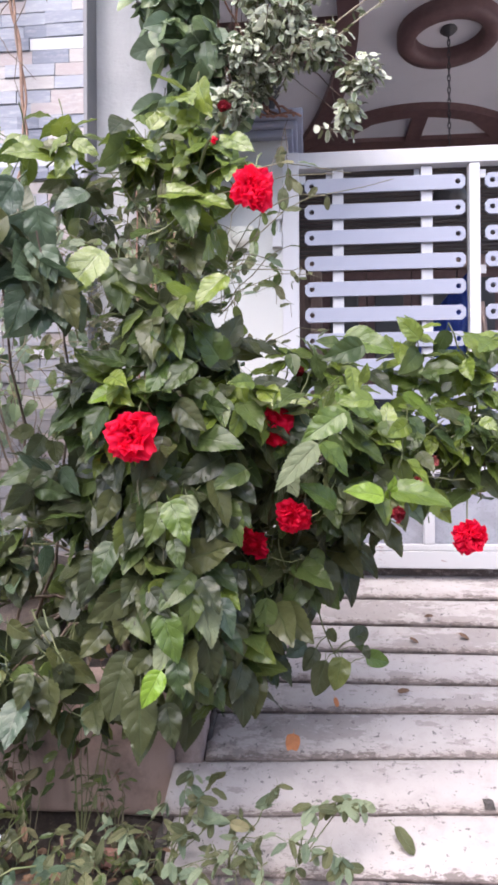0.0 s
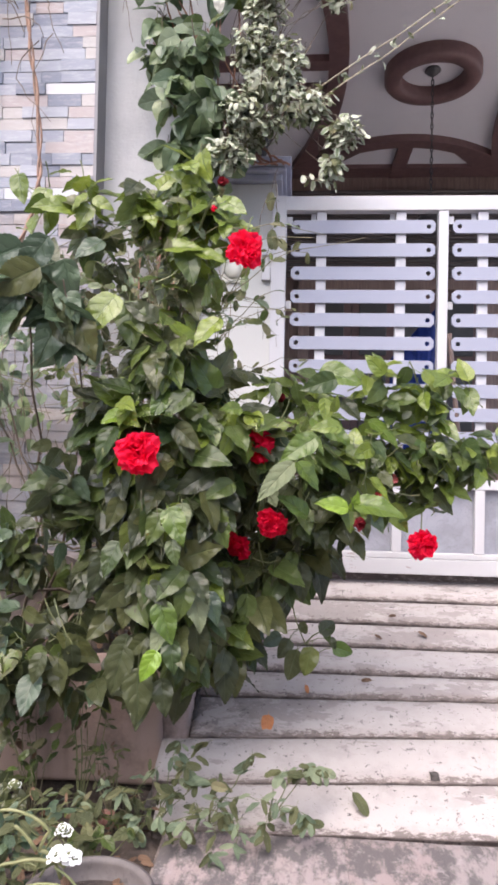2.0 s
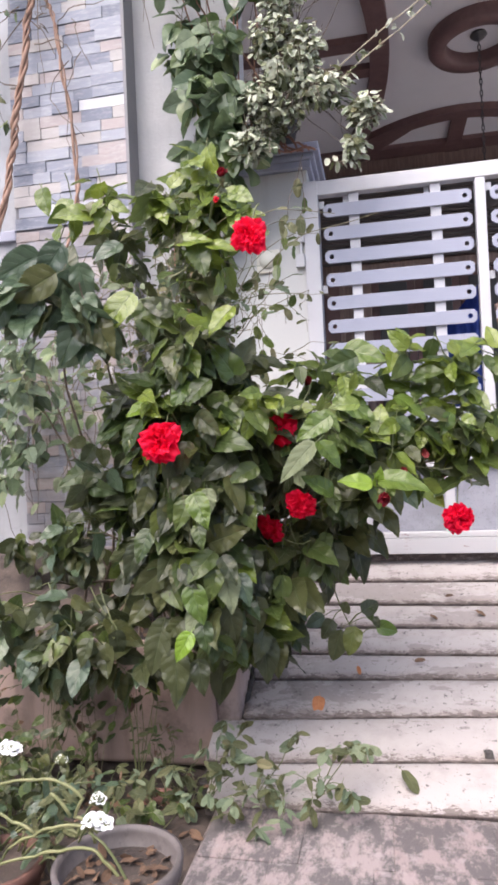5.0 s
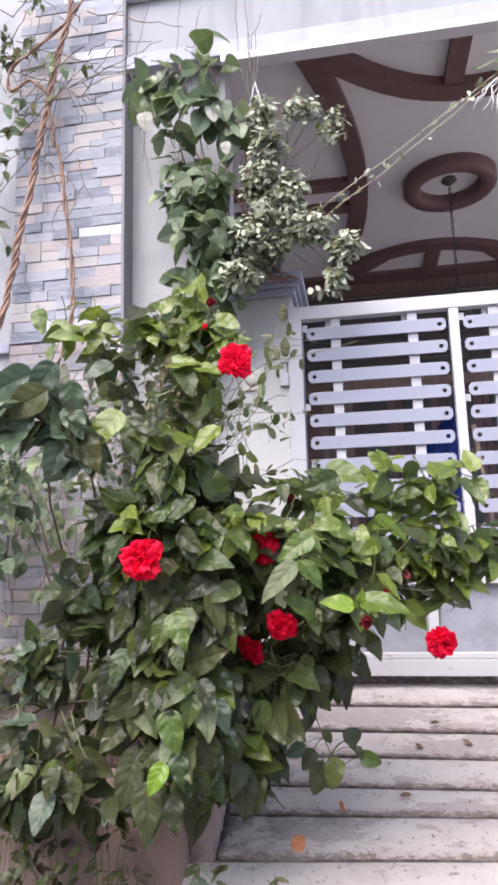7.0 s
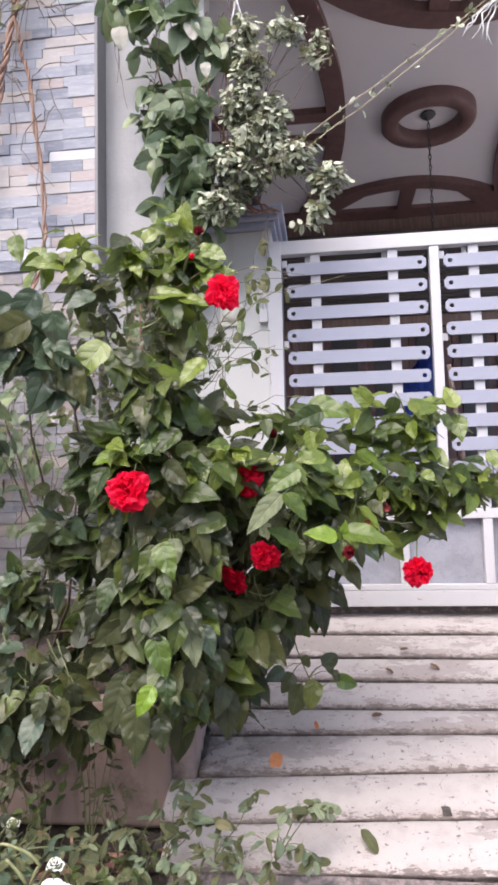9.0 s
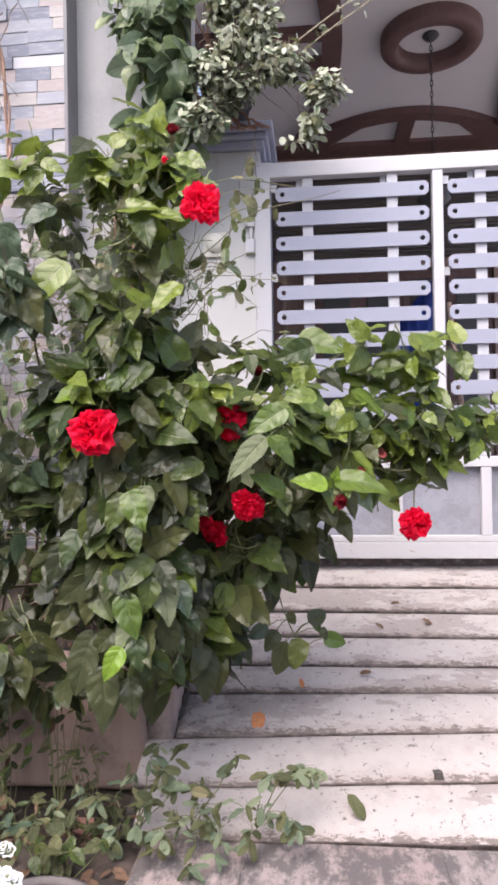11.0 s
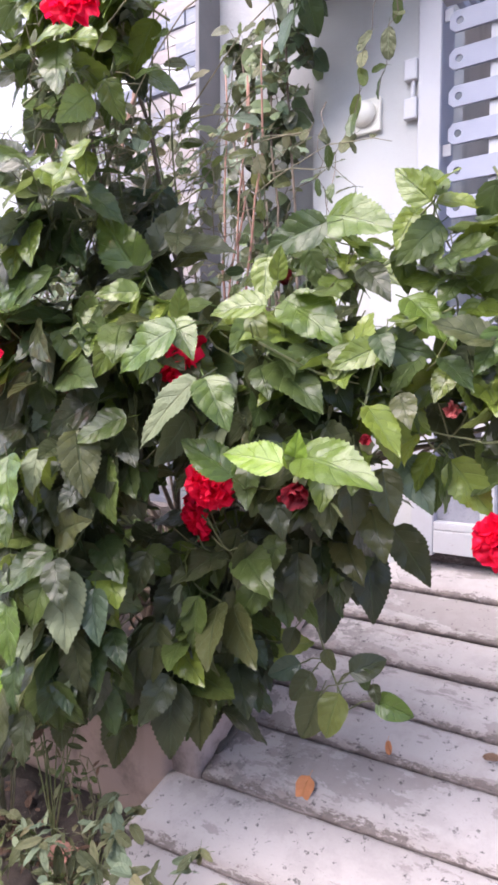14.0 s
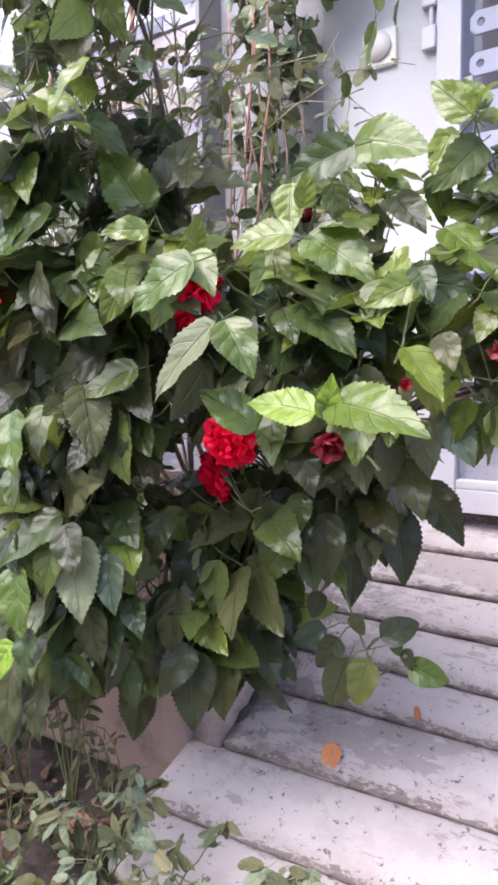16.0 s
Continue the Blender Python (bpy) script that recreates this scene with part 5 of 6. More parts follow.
# hanging sprig of rounder leaves under the arm
sprig = thing("vine_sprig", (0.33, 2.33, 0.75), "hanging vine sprig with rounded green leaves over the ramp", "vine")
main = bend((0.30, 2.28, 0.92), (0.36, 2.34, 0.50), (-0.05, 0.02, 0), 8)
part("stem", tube_bm(main, 0.003, 0.002, 5), M["twig"], sprig)
crown = Crown(sprig, "heart")
for i, (x, z, tx, tz, mt) in enumerate(((0.238, 0.580, 0.137, 0.528, L_BLUE), (0.315, 0.633, 0.353, 0.577, L_DARK), (0.388, 0.607, 0.487, 0.674, L_DARK), (0.271, 0.564, 0.208, 0.470, L_DARK),
                                         (0.301, 0.526, 0.249, 0.374, L_DARK), (0.354, 0.542, 0.320, 0.402, L_MID), (0.439, 0.546, 0.552, 0.525, L_FRESH), (0.405, 0.612, 0.427, 0.550, L_MID),
                                         (0.241, 0.672, 0.226, 0.588, L_DARK), (0.427, 0.578, 0.452, 0.525, L_DARK))):
    p = Vector((x, 2.33 - 0.012 * (i % 3), z))
    d = Vector((tx - x, -0.015, tz - z))
    crown.add(leaf_pose(p, Vector((0.25, -0.85, 0.3)) + jit(rng, 0.12), d, 0.66 * d.length), mt)
    near = min(main, key=lambda q: (q - p).length)
    part("twig", tube_bm([near, near.lerp(p, 0.5) + Vector((0, 0, 0.01)), p], 0.0018, 0.0014, 4), M["twig"], sprig)
crown.build()

# ---- climbing heart-leaved vine on the wall ----
rng = random.Random(21)
vine = thing("heart_leaf_vine", (-0.30, 3.12, 2.69), "climbing heart-leaved vine hanging on the grey wall", "vine")
HEART_TOP = ((-0.60, 3.12, 3.93, 0.12, 0.07, 0.12), (-0.42, 3.08, 3.95, 0.16, 0.09, 0.15), (-0.25, 3.08, 4.08, 0.09, 0.07, 0.10), (-0.22, 3.08, 3.80, 0.13, 0.09, 0.14), (-0.07, 3.08, 3.70, 0.10, 0.08, 0.10), (-0.45, 3.14, 3.70, 0.12, 0.07, 0.10))
HEART = ((-0.40, 3.16, 3.48, 0.10, 0.05, 0.14), (-0.50, 3.18, 3.32, 0.06, 0.04, 0.08), (-0.33, 3.05, 3.22, 0.12, 0.10, 0.11), (-0.20, 3.06, 3.28, 0.09, 0.09, 0.11), (-0.30, 3.04, 3.02, 0.14, 0.11, 0.13), (-0.14, 3.02, 2.95, 0.10, 0.10, 0.12), (-0.24, 3.0, 2.76, 0.09, 0.07, 0.08), (-0.20, 3.06, 2.88, 0.12, 0.09, 0.09), (-0.33, 3.10, 2.80, 0.09, 0.07, 0.08), (-0.10, 3.04, 2.72, 0.10, 0.07, 0.09), (-0.20, 3.06, 2.62, 0.08, 0.06, 0.07))
crown = Crown(vine, "heart", 280)
tw = bmesh.new()
def pick_heart(p, o, s, r):
    k = r.random()
    return L_HEART if k < 0.70 else (L_MIST if k < 0.82 else (L_BLUE if k < 0.92 else L_MID))


fill_blobs(crown, tw, HEART_TOP, 34, 0.165, pick_heart, rng, droop=1.0, front=0.85, lift=0.25, leaves=(2, 4))
fill_blobs(crown, tw, HEART, 44, 0.130, pick_heart, rng, droop=1.0, front=0.85, lift=0.25, leaves=(3, 6))
for p, s in (((-0.20, 3.0, 3.69), 0.11), ((-0.13, 3.0, 3.46), 0.075), ((-0.60, 3.05, 3.74), 0.12)):
    crown.add(leaf_pose(Vector(p), Vector((0.1, -0.9, 0.2)), Vector((0.1, 0, -1)), s), L_CREAM, 1.0)
crown.build()
tagged(part("twig_tangle", tw, M["bark"], vine), kind="stuff")
for k, c in enumerate(HEART_TOP + HEART):
    part("stem", tube_bm(bend((-0.25 + 0.03 * k, 3.13, 2.70), (c[0], c[1] + 0.06, c[2] + c[5]), (0.06, -0.02, 0), 10, 0.012, rng), 0.006, 0.004, 6), M["red_twig"], vine, smooth=True)

# variegated shrub in a pot on the pillar cap
vari = thing("variegated_shrub", (0.05, 3.25, 2.69), "cream and green variegated shrub spilling from a pot", "shrub")
VARI = ((0.08, 3.03, 3.64, 0.09, 0.08, 0.09), (0.28, 3.03, 3.65, 0.13, 0.08, 0.06), (0.44, 3.03, 3.52, 0.05, 0.05, 0.12), (0.10, 3.02, 3.44, 0.10, 0.10, 0.13), (0.06, 3.02, 3.22, 0.13, 0.11, 0.14), (0.14, 3.0, 3.05, 0.15, 0.13, 0.13), (0.0, 2.98, 2.90, 0.12, 0.11, 0.12),
        (0.12, 2.98, 2.85, 0.12, 0.10, 0.08), (0.31, 2.96, 2.91, 0.14, 0.11, 0.09), (0.47, 2.94, 2.77, 0.10, 0.09, 0.08), (0.43, 2.93, 2.62, 0.05, 0.05, 0.10), (0.22, 3.0, 3.20, 0.08, 0.07, 0.12), (-0.06, 2.97, 2.70, 0.12, 0.09, 0.09), (-0.01, 3.02, 2.78, 0.09, 0.07, 0.08))
crown = Crown(vari, "oval", 290)
tw = bmesh.new()
fill_blobs(crown, tw, VARI, 190, 0.052, lambda p, o, s, r: L_VARI if r.random() < 0.72 else L_WEED, rng, droop=0.5, front=0.6, leaves=(6, 11), reach=0.14, keep=0.4)
crown.build()
for c in VARI:
    for _ in range(4):
        e = Vector(c[:3]) + Vector((rng.uniform(-1, 1) * c[3], rng.uniform(-1, 1) * c[4], rng.uniform(-1, 1) * c[5]))
        tube_bm(bend((rng.uniform(-0.08, 0.08), 3.38, 2.97), e, (rng.gauss(0, 0.06), -0.08, 0.10), 8, 0.016, rng), 0.0026, 0.0012, 4, tw)
tagged(part("twig_tangle", tw, M["bark"], vari), kind="stuff")
pot = thing("plant_pot", (0.0, 3.40, 2.796), "dark plastic plant pot on the pillar cap", "pot")
part("pot", lathe_bm([(0.085, 0.0), (0.115, 0.16), (0.125, 0.16), (0.125, 0.19), (0.108, 0.19), (0.10, 0.165)], (0.0, 3.40, 2.796), 24), M["black_pot"], pot, smooth=True)
part("soil", lathe_bm([(0.10, 0.166), (0.104, 0.172)], (0.0, 3.40, 2.796), 24), M["soil"], pot)

cord = thing("rope_hanger", (0.03, 3.10, 3.9), "twisted white rope hanger above the variegated shrub", "rope")
for dx in (-0.035, 0.035):
    part("strand", tube_bm(bend((0.03 + dx, 3.08, 3.55), (0.03, 3.08, 3.86), (dx * 0.4, 0, 0), 8, 0.002, rng), 0.006, 0.005, 6), M["gate_white"], cord, smooth=True)
part("hook", tube_bm([(0.03, 3.08, 3.86), (0.04, 3.09, 3.9), (0.03, 3.26, 4.20)], 0.003, 0.003, 5), M["dark_metal"], cord)
# added black pot that fills the dark hollow below the vine leaves
hollow = thing("plant_pot", (-0.22, 3.38, 2.796), "dark plastic plant pot behind the climbing vine", "pot")
part("pot", lathe_bm([(0.07, 0.0), (0.095, 0.14), (0.105, 0.14), (0.105, 0.17), (0.092, 0.17), (0.085, 0.145)], (-0.22, 3.38, 2.796), 24), M["black_pot"], hollow, smooth=True)
part("soil", lathe_bm([(0.085, 0.146), (0.088, 0.152)], (-0.22, 3.38, 2.796), 24), M["soil"], hollow)

# stretched line with a creeper, and the orchid hung from it
line = thing("creeper_line", (0.30, 2.97, 2.98), "thin creeper stems stretched slantwise across the porch opening", "vine")
A, B = Vector((0.28, 2.97, 2.95)), Vector((1.62, 2.95, 3.87))
crown = Crown(line, "oval")
for off in (0.0, 0.045):
    pts = bend(A + Vector((off, 0, -off)), B, (0, 0, -0.02), 16, 0.004, rng)
    part("stem", tube_bm(pts, 0.003, 0.003, 5), M["dry"], line)
    for p in pts:
        for _ in range(rng.randrange(1, 4)):
            crown.add(leaf_pose(p + jit(rng, 0.012), Vector((0, -0.7, 0.5)) + jit(rng, 0.5), jit(rng, 1), rng.uniform(0.025, 0.05)), L_WEED if rng.random() < 0.6 else L_VARI)
crown.build()
orchid = thing("hanging_orchid", (1.42, 2.92, 3.70), "hanging orchid with pale dangling roots and strap leaves", "orchid")
crown = Crown(orchid, "strap")
for k in range(12):
    crown.add(leaf_pose(Vector((1.40, 2.92, 3.62)) + jit(rng, 0.02), Vector((rng.uniform(-0.5, 0.5), -0.9, 0.4)), Vector((rng.uniform(-0.35, 0.5), -0.1, -1)), rng.uniform(0.35, 0.55)), L_STRAP)
for k in range(8):
    crown.add(leaf_pose(Vector((1.45, 2.92, 3.68)) + jit(rng, 0.03), Vector((0, -0.9, 0.4)), Vector((rng.uniform(-1, 1), -0.1, rng.uniform(-0.2, 0.8))), rng.uniform(0.25, 0.4)), L_STRAP)
crown.build()
pale = Nodes("orchid_root", 0.7).done((0.55, 0.54, 0.52))
for k in range(7):
    x = 1.33 - 0.03 * k
    part("root", tube_bm(bend((1.38, 2.91, 3.62), (x - 0.02, 2.90 + rng.uniform(-0.04, 0.04), 3.22 + rng.uniform(0, 0.25)), (rng.uniform(-0.06, 0.02), 0, 0.02), 7, 0.012, rng), 0.005, 0.003, 5), pale, orchid, smooth=True)
part("hook", tube_bm([(1.43, 2.92, 3.66), (1.43, 2.93, 3.9), (1.45, 3.26, 4.20)], 0.002, 0.002, 4), M["dark_metal"], orchid)

# ---- twisted woody stems on the stone cladding ----
def twisted(name_label, pts, r, turns, strands):
    t = thing("woody_vine", pts[0], name_label, "vine", "woody vines on the cladding")
    P = [Vector(p) for p in pts]
    n = 90
    for s in range(strands):
        path = []
        for i in range(n + 1):
            f = i / n * (len(P) - 1)
            k = min(int(f), len(P) - 2)
            u = f - k
            a, b, c, d = P[max(k - 1, 0)], P[k], P[k + 1], P[min(k + 2, len(P) - 1)]
            q = 0.5 * (2 * b + (c - a) * u + (2 * a - 5 * b + 4 * c - d) * u * u + (3 * b - a - 3 * c + d) * u ** 3)
            ang = turns * math.tau * (i / n + 0.05 * noise.noise((i * 0.07, r * 90, 0))) + s * math.tau / strands
            loose = 0.85 + 0.75 * noise.noise((i * 0.11, s * 5.0, r * 200))
            path.append(q + Vector((math.cos(ang), math.sin(ang) * 0.8, 0)) * r * loose + Vector((0.012 * noise.noise((i * 0.13, 3.0, r * 70)), 0, 0)))
        part("strand", tube_bm(path, r * (0.95, 0.72, 0.5)[s], r * (0.75, 0.55, 0.4)[s], 7), M["vine_bark"], t, smooth=True)
    return t


twisted("thick twisted tan woody vine climbing the wall", [(-1.72, 3.16, 1.9), (-1.50, 3.17, 2.66), (-1.40, 3.18, 3.2), (-1.30, 3.18, 3.75), (-1.22, 3.18, 4.2), (-1.10, 3.18, 4.75)], 0.0145, 10, 3)
twisted("slender twisted tan woody vine climbing the wall", [(-1.22, 3.17, 2.2), (-1.15, 3.18, 2.37), (-1.075, 3.19, 2.63), (-1.10, 3.19, 3.1), (-1.17, 3.19, 3.6), (-1.21, 3.18, 3.78), (-1.25, 3.17, 4.0)], 0.0095, 8, 2)
twisted("looping tan woody vine branch high on the wall", [(-1.25, 3.17, 4.05), (-1.36, 3.15, 4.15), (-1.48, 3.15, 4.10), (-1.50, 3.15, 4.24), (-1.36, 3.16, 4.36), (-1.16, 3.17, 4.52), (-1.02, 3.17, 4.70)], 0.009, 4, 2)
rng = random.Random(8)
tangle = thing("bare_creeper", (-1.45, 3.2, 3.2), "tangle of thin bare creeper stems with a few leaves", "vine")
crown = Crown(tangle, "ovate")
tw = bmesh.new()
for k in range(64):
    a = Vector((rng.uniform(-1.70, -1.0), 3.19, rng.uniform(3.3, 4.5) if k < 46 else rng.uniform(4.0, 4.7)))
    e = a + Vector((rng.gauss(0, 0.22), -0.02, rng.gauss(-0.05, 0.35)))
    pts = bend(a, e, (rng.gauss(0, 0.05), -0.03, rng.gauss(0, 0.04)), 8, 0.012, rng)
    tube_bm(pts, 0.0035, 0.002, 4, tw)
    if a.x < -1.3:
        for _ in range(4):
            crown.add(leaf_pose(pts[rng.randrange(2, 9)], Vector((0, -0.8, 0.4)) + jit(rng, 0.4), Vector((0, 0, -0.6)) + jit(rng, 0.6), rng.uniform(0.04, 0.09)), L_WEED if rng.random() < 0.6 else L_HEART)
for k in range(14):
    a = Vector((rng.uniform(-0.75, 0.1), 3.10, rng.uniform(3.9, 4.8)))
    tube_bm(bend(a, a + Vector((rng.gauss(0, 0.1), 0, -rng.uniform(0.3, 1.4))), (rng.gauss(0, 0.06), -0.03, 0), 9, 0.008, rng), 0.0025, 0.0015, 4, tw)
crown.build()
tagged(part("stem_tangle", tw, M["bark"], tangle), kind="stuff")

white_vine = thing("wall_tendrils", (-1.6, 3.24, 0.6), "thin pale creeper tendrils hanging over the stained wall", "vine")
crown = Crown(white_vine, "heart", 250)
tw = bmesh.new()
for k in range(44):
    a = Vector((rng.uniform(-2.0, -1.2) if k % 4 else rng.uniform(-1.2, -0.95), rng.uniform(3.0, 3.22), rng.uniform(1.5, 2.15)))
    e = a + Vector((rng.gauss(0, 0.15), rng.gauss(-0.05, 0.05), -rng.uniform(0.4, 1.0)))
    pts = bend(a, e, (rng.gauss(0, 0.08), -0.05, 0), 10, 0.012, rng)
    tube_bm(pts, 0.0028, 0.0015, 4, tw)
    for p in pts[1:]:
        if rng.random() < (0.9 if p.z > 1.38 else 0.22):
            crown.add(leaf_pose(p, Vector((0, -0.8, 0.4)) + jit(rng, 0.4), Vector((0, 0, -0.8)) + jit(rng, 0.5), rng.uniform(0.045, 0.09)), L_MIST if rng.random() < 0.5 else L_HEART)
crown.build()
tagged(part("stem_tangle", tw, M["bark"], white_vine), kind="stuff")

# tendrils with leaves on the pillar
tendril = thing("pillar_creeper", (0.05, 3.14, 1.6), "thin creeper with drooping leaves hanging over the cream pillar", "vine")
crown = Crown(tendril, "oval")
for x0, z0, x1, z1 in ((0.17, 2.66, 0.02, 2.06), (0.16, 2.62, 0.10, 2.15), (-0.02, 2.10, -0.08, 1.62), (-0.10, 2.2, -0.05, 1.75)):
    a, e = Vector((x0, 3.08, z0)), Vector((x1, 3.05, z1))
    pts = bend(a, e, (rng.gauss(0, 0.05), -0.05, 0), 10, 0.01, rng)
    part("stem", tube_bm(pts, 0.0022, 0.0015, 4), M["bark"], tendril)
    for p in pts[2:]:
        if rng.random() < 0.75:
            crown.add(leaf_pose(p, Vector((0, -0.8, 0.35)) + jit(rng, 0.4), Vector((0, 0, -1)) + jit(rng, 0.4), rng.uniform(0.05, 0.10)), L_WEED if rng.random() < 0.6 else L_MID)
crown.build()

# ---- ground plants ----
def weed(at, n, reach, leaf_size, seed, label, limit=120, mats=(L_WEED, L_MID), high=0.12, flat=False):
    r = random.Random(seed)
    w = thing("weed", at, label, "weed", "weeds by the ramp")
    c = Crown(w, "lance" if seed % 3 == 0 else ("ovate" if seed % 3 == 1 else "oval"), limit)
    st = bmesh.new()
    for k in range(n):
        ang = r.uniform(0, math.tau)
        d = r.uniform(0.3, 1)
        e = Vector(at) + Vector((math.cos(ang) * reach * d, math.sin(ang) * reach * 0.6 * d, r.uniform(0.35, 1) * high))
        pts = bend(at, e, (r.gauss(0, 0.02), r.gauss(0, 0.02), high * 0.25), 7, 0.007, r)
        tube_bm(pts, 0.0022, 0.0012, 4, st)
        for p in pts[2:]:
            if r.random() < 0.72:
                c.add(leaf_pose(p, Vector((0, -0.5, 0.8)) + jit(r, 0.45), Vector((0, -0.3, -0.25)) + jit(r, 0.8), leaf_size * r.uniform(0.55, 1.3)), L_DEAD if r.random() < 0.07 else (mats[0] if r.random() < 0.7 else mats[1]))
    c.build()
    tagged(part("stem_tangle", st, M["olive_twig"] if seed % 2 else M["twig"], w), kind="stuff")


def trailing(root, ends, leaf_size, seed, label):
    """A weed with long thin stems that carry a few leaves at their ends."""
    r = random.Random(seed)
    w = thing("trailing_weed", root, label, "weed", "weeds by the ramp")
    c = Crown(w, "lance" if seed % 2 else "oval", 200)
    for e in ends:
        e = Vector(e)
        pts = bend(root, e, (r.gauss(0, 0.02), 0, 0.05), 8, 0.006, r)
        part("stem", tube_bm(pts, 0.0020, 0.0011, 4), M["twig"], w)
        for k in range(r.randrange(6, 11)):
            p = pts[r.choice((5, 6, 7, 8, 8))] + jit(r, 0.006)
            c.add(leaf_pose(p, Vector((0, -0.5, 0.8)) + jit(r, 0.4), Vector((r.gauss(0, 0.7), -0.35, r.gauss(-0.1, 0.5))), leaf_size * r.uniform(0.6, 1.25)), L_MIST if r.random() < 0.4 else L_WEED)
    c.build()


trailing((-0.16, 2.03, 0.0), ((-0.087, 2.06, 0.285), (-0.06, 2.03, 0.225), (0.006, 2.06, 0.285), (-0.085, 1.99, 0.15), (-0.11, 1.95, 0.065), (-0.20, 1.95, 0.06), (0.03, 2.0, 0.19), (0.08, 1.96, 0.10), (-0.05, 1.90, 0.06)), 0.050, 52, "grey-green weed sprawling at the ramp foot")
trailing((0.02, 2.03, 0.03), ((0.06, 2.02, 0.18), (0.165, 2.06, 0.255), (0.186, 2.0, 0.135), (0.10, 1.99, 0.12), (0.0, 1.97, 0.10), (0.12, 1.90, 0.05), (0.05, 1.86, 0.04)), 0.052, 51, "pale green weed trailing over the lowest treads")
trailing((0.22, 2.04, 0.05), ((0.348, 2.06, 0.225), (0.30, 2.05, 0.215), (0.258, 1.99, 0.115), (0.343, 1.98, 0.095), (0.39, 2.05, 0.22), (0.20, 1.93, 0.06)), 0.050, 54, "pale green weed trailing over the lowest treads")
trailing((-0.30, 2.12, -0.06), ((-0.33, 2.05, 0.13), (-0.21, 2.03, 0.12), (-0.34, 1.96, 0.08), (-0.18, 2.10, 0.17), (-0.26, 1.98, 0.15), (-0.40, 2.02, 0.10), (-0.12, 2.02, 0.12)), 0.056, 55, "grey-green weed with narrow leaves beside the ramp")
weed((-0.30, 1.85, -0.02), 8, 0.20, 0.05, 34, "small green weed growing from the soil", high=0.16)
weed((-0.62, 2.15, -0.06), 11, 0.24, 0.042, 35, "spindly olive weed in front of the planter", high=0.52)
weed((-0.46, 2.18, -0.06), 9, 0.18, 0.040, 36, "spindly olive weed in front of the planter", high=0.60)
weed((-0.95, 1.95, -0.02), 26, 0.30, 0.05, 37, "bushy green weed in the soil bed", high=0.34, mats=(L_DARK, L_MID))
weed((-0.72, 1.75, -0.02), 14, 0.28, 0.048, 38, "bushy green weed in the soil bed", high=0.30, mats=(L_DARK, L_MID))
weed((-0.85, 2.2, -0.06), 13, 0.28, 0.042, 43, "spindly olive weed in front of the planter", high=0.50)
weed((-1.15, 2.1, -0.04), 28, 0.32, 0.05, 44, "bushy green weed in the soil bed", high=0.44, mats=(L_MID, L_WEED))
weed((-0.36, 2.22, -0.06), 10, 0.12, 0.032, 45, "spindly olive weed in front of the planter", high=0.26)
weed((-0.50, 1.60, -0.01), 8, 0.24, 0.05, 47, "bushy green weed in the soil bed", high=0.24, mats=(L_DARK, L_WEED))
weed((-0.52, 2.02, -0.04), 5, 0.22, 0.042, 48, "small olive weed growing from the soil", high=0.22, mats=(L_WEED, L_MID))
weed((-0.34, 2.05, -0.04), 5, 0.16, 0.040, 49, "small olive weed growing from the soil", high=0.16, mats=(L_WEED, L_MID))
weed((-0.22, 2.05, -0.03), 5, 0.14, 0.04, 39, "small green weed growing from the soil", high=0.14)

for at, size, lab in (((-0.98, 1.72, 0.12), (0.24, 0.18, 0.13), "dense bushy green plant in the soil bed"), ((-0.72, 2.02, 0.10), (0.20, 0.12, 0.14), "dense bushy green plant in front of the planter"), ((-1.25, 2.05, 0.22), (0.22, 0.16, 0.20), "dense bushy green plant in front of the planter")):
    bush = thing("bushy_plant", (at[0], at[1], -0.05), lab, "plant", "bushy plants in the soil bed")
    crown = Crown(bush, "ovate", 160)
    tw = bmesh.new()
    fill_blobs(crown, tw, ((*at, *size),), 46, 0.065, lambda p, o, s, r: L_DARK if r.random() < 0.6 else (L_MID if r.random() < 0.8 else L_YOUNG), rng, droop=0.5, up=0.6, leaves=(3, 6), reach=0.15)
    crown.build()
    for _ in range(12):
        tube_bm(bend((at[0] + rng.uniform(-0.05, 0.05), at[1], -0.06), Vector(at) + Vector((rng.uniform(-1, 1) * size[0], rng.uniform(-1, 1) * size[1], 0.3 * size[2])) * 1.0, (0, 0, 0.03), 6, 0.006, rng), 0.004, 0.002, 4, tw)
    tagged(part("stem_tangle", tw, M["twig"], bush), kind="stuff")

# fallen leaves and litter
def fallen(at, nrm, tip, s, mt, label, shape="oval"):
    f = new("fallen_leaf", leaf_mesh(shape, 1, mt))
    f.matrix_world = leaf_pose(Vector(at), Vector(nrm), Vector(tip), s)
    tagged(f, label, "leaf", "fallen leaves")


fallen((0.197, 2.455, slope(2.455) + 0.034), (0.1, -0.75, 0.6), (-0.1, -0.8, -0.7), 0.066, L_ORANGE, "curled orange fallen leaf on the ramp", "heart")
fallen((0.345, 2.615, slope(2.615) + 0.036), (0.1, -0.75, 0.6), (0.3, -0.8, -0.6), 0.035, L_ORANGE, "small curled orange fallen leaf on the ramp")
fallen((0.50, 2.15, slope(2.15) + 0.05), (0.2, -0.5, 0.8), (0.6, -0.6, -0.4), 0.085, L_WEED, "pale green fallen leaf on the ramp")
fallen((0.86, 2.95, slope(2.95) + 0.03), (0.2, -0.4, 0.8), (0.9, -0.2, 0.0), 0.05, L_DEAD, "dry brown fallen leaf on the ramp")
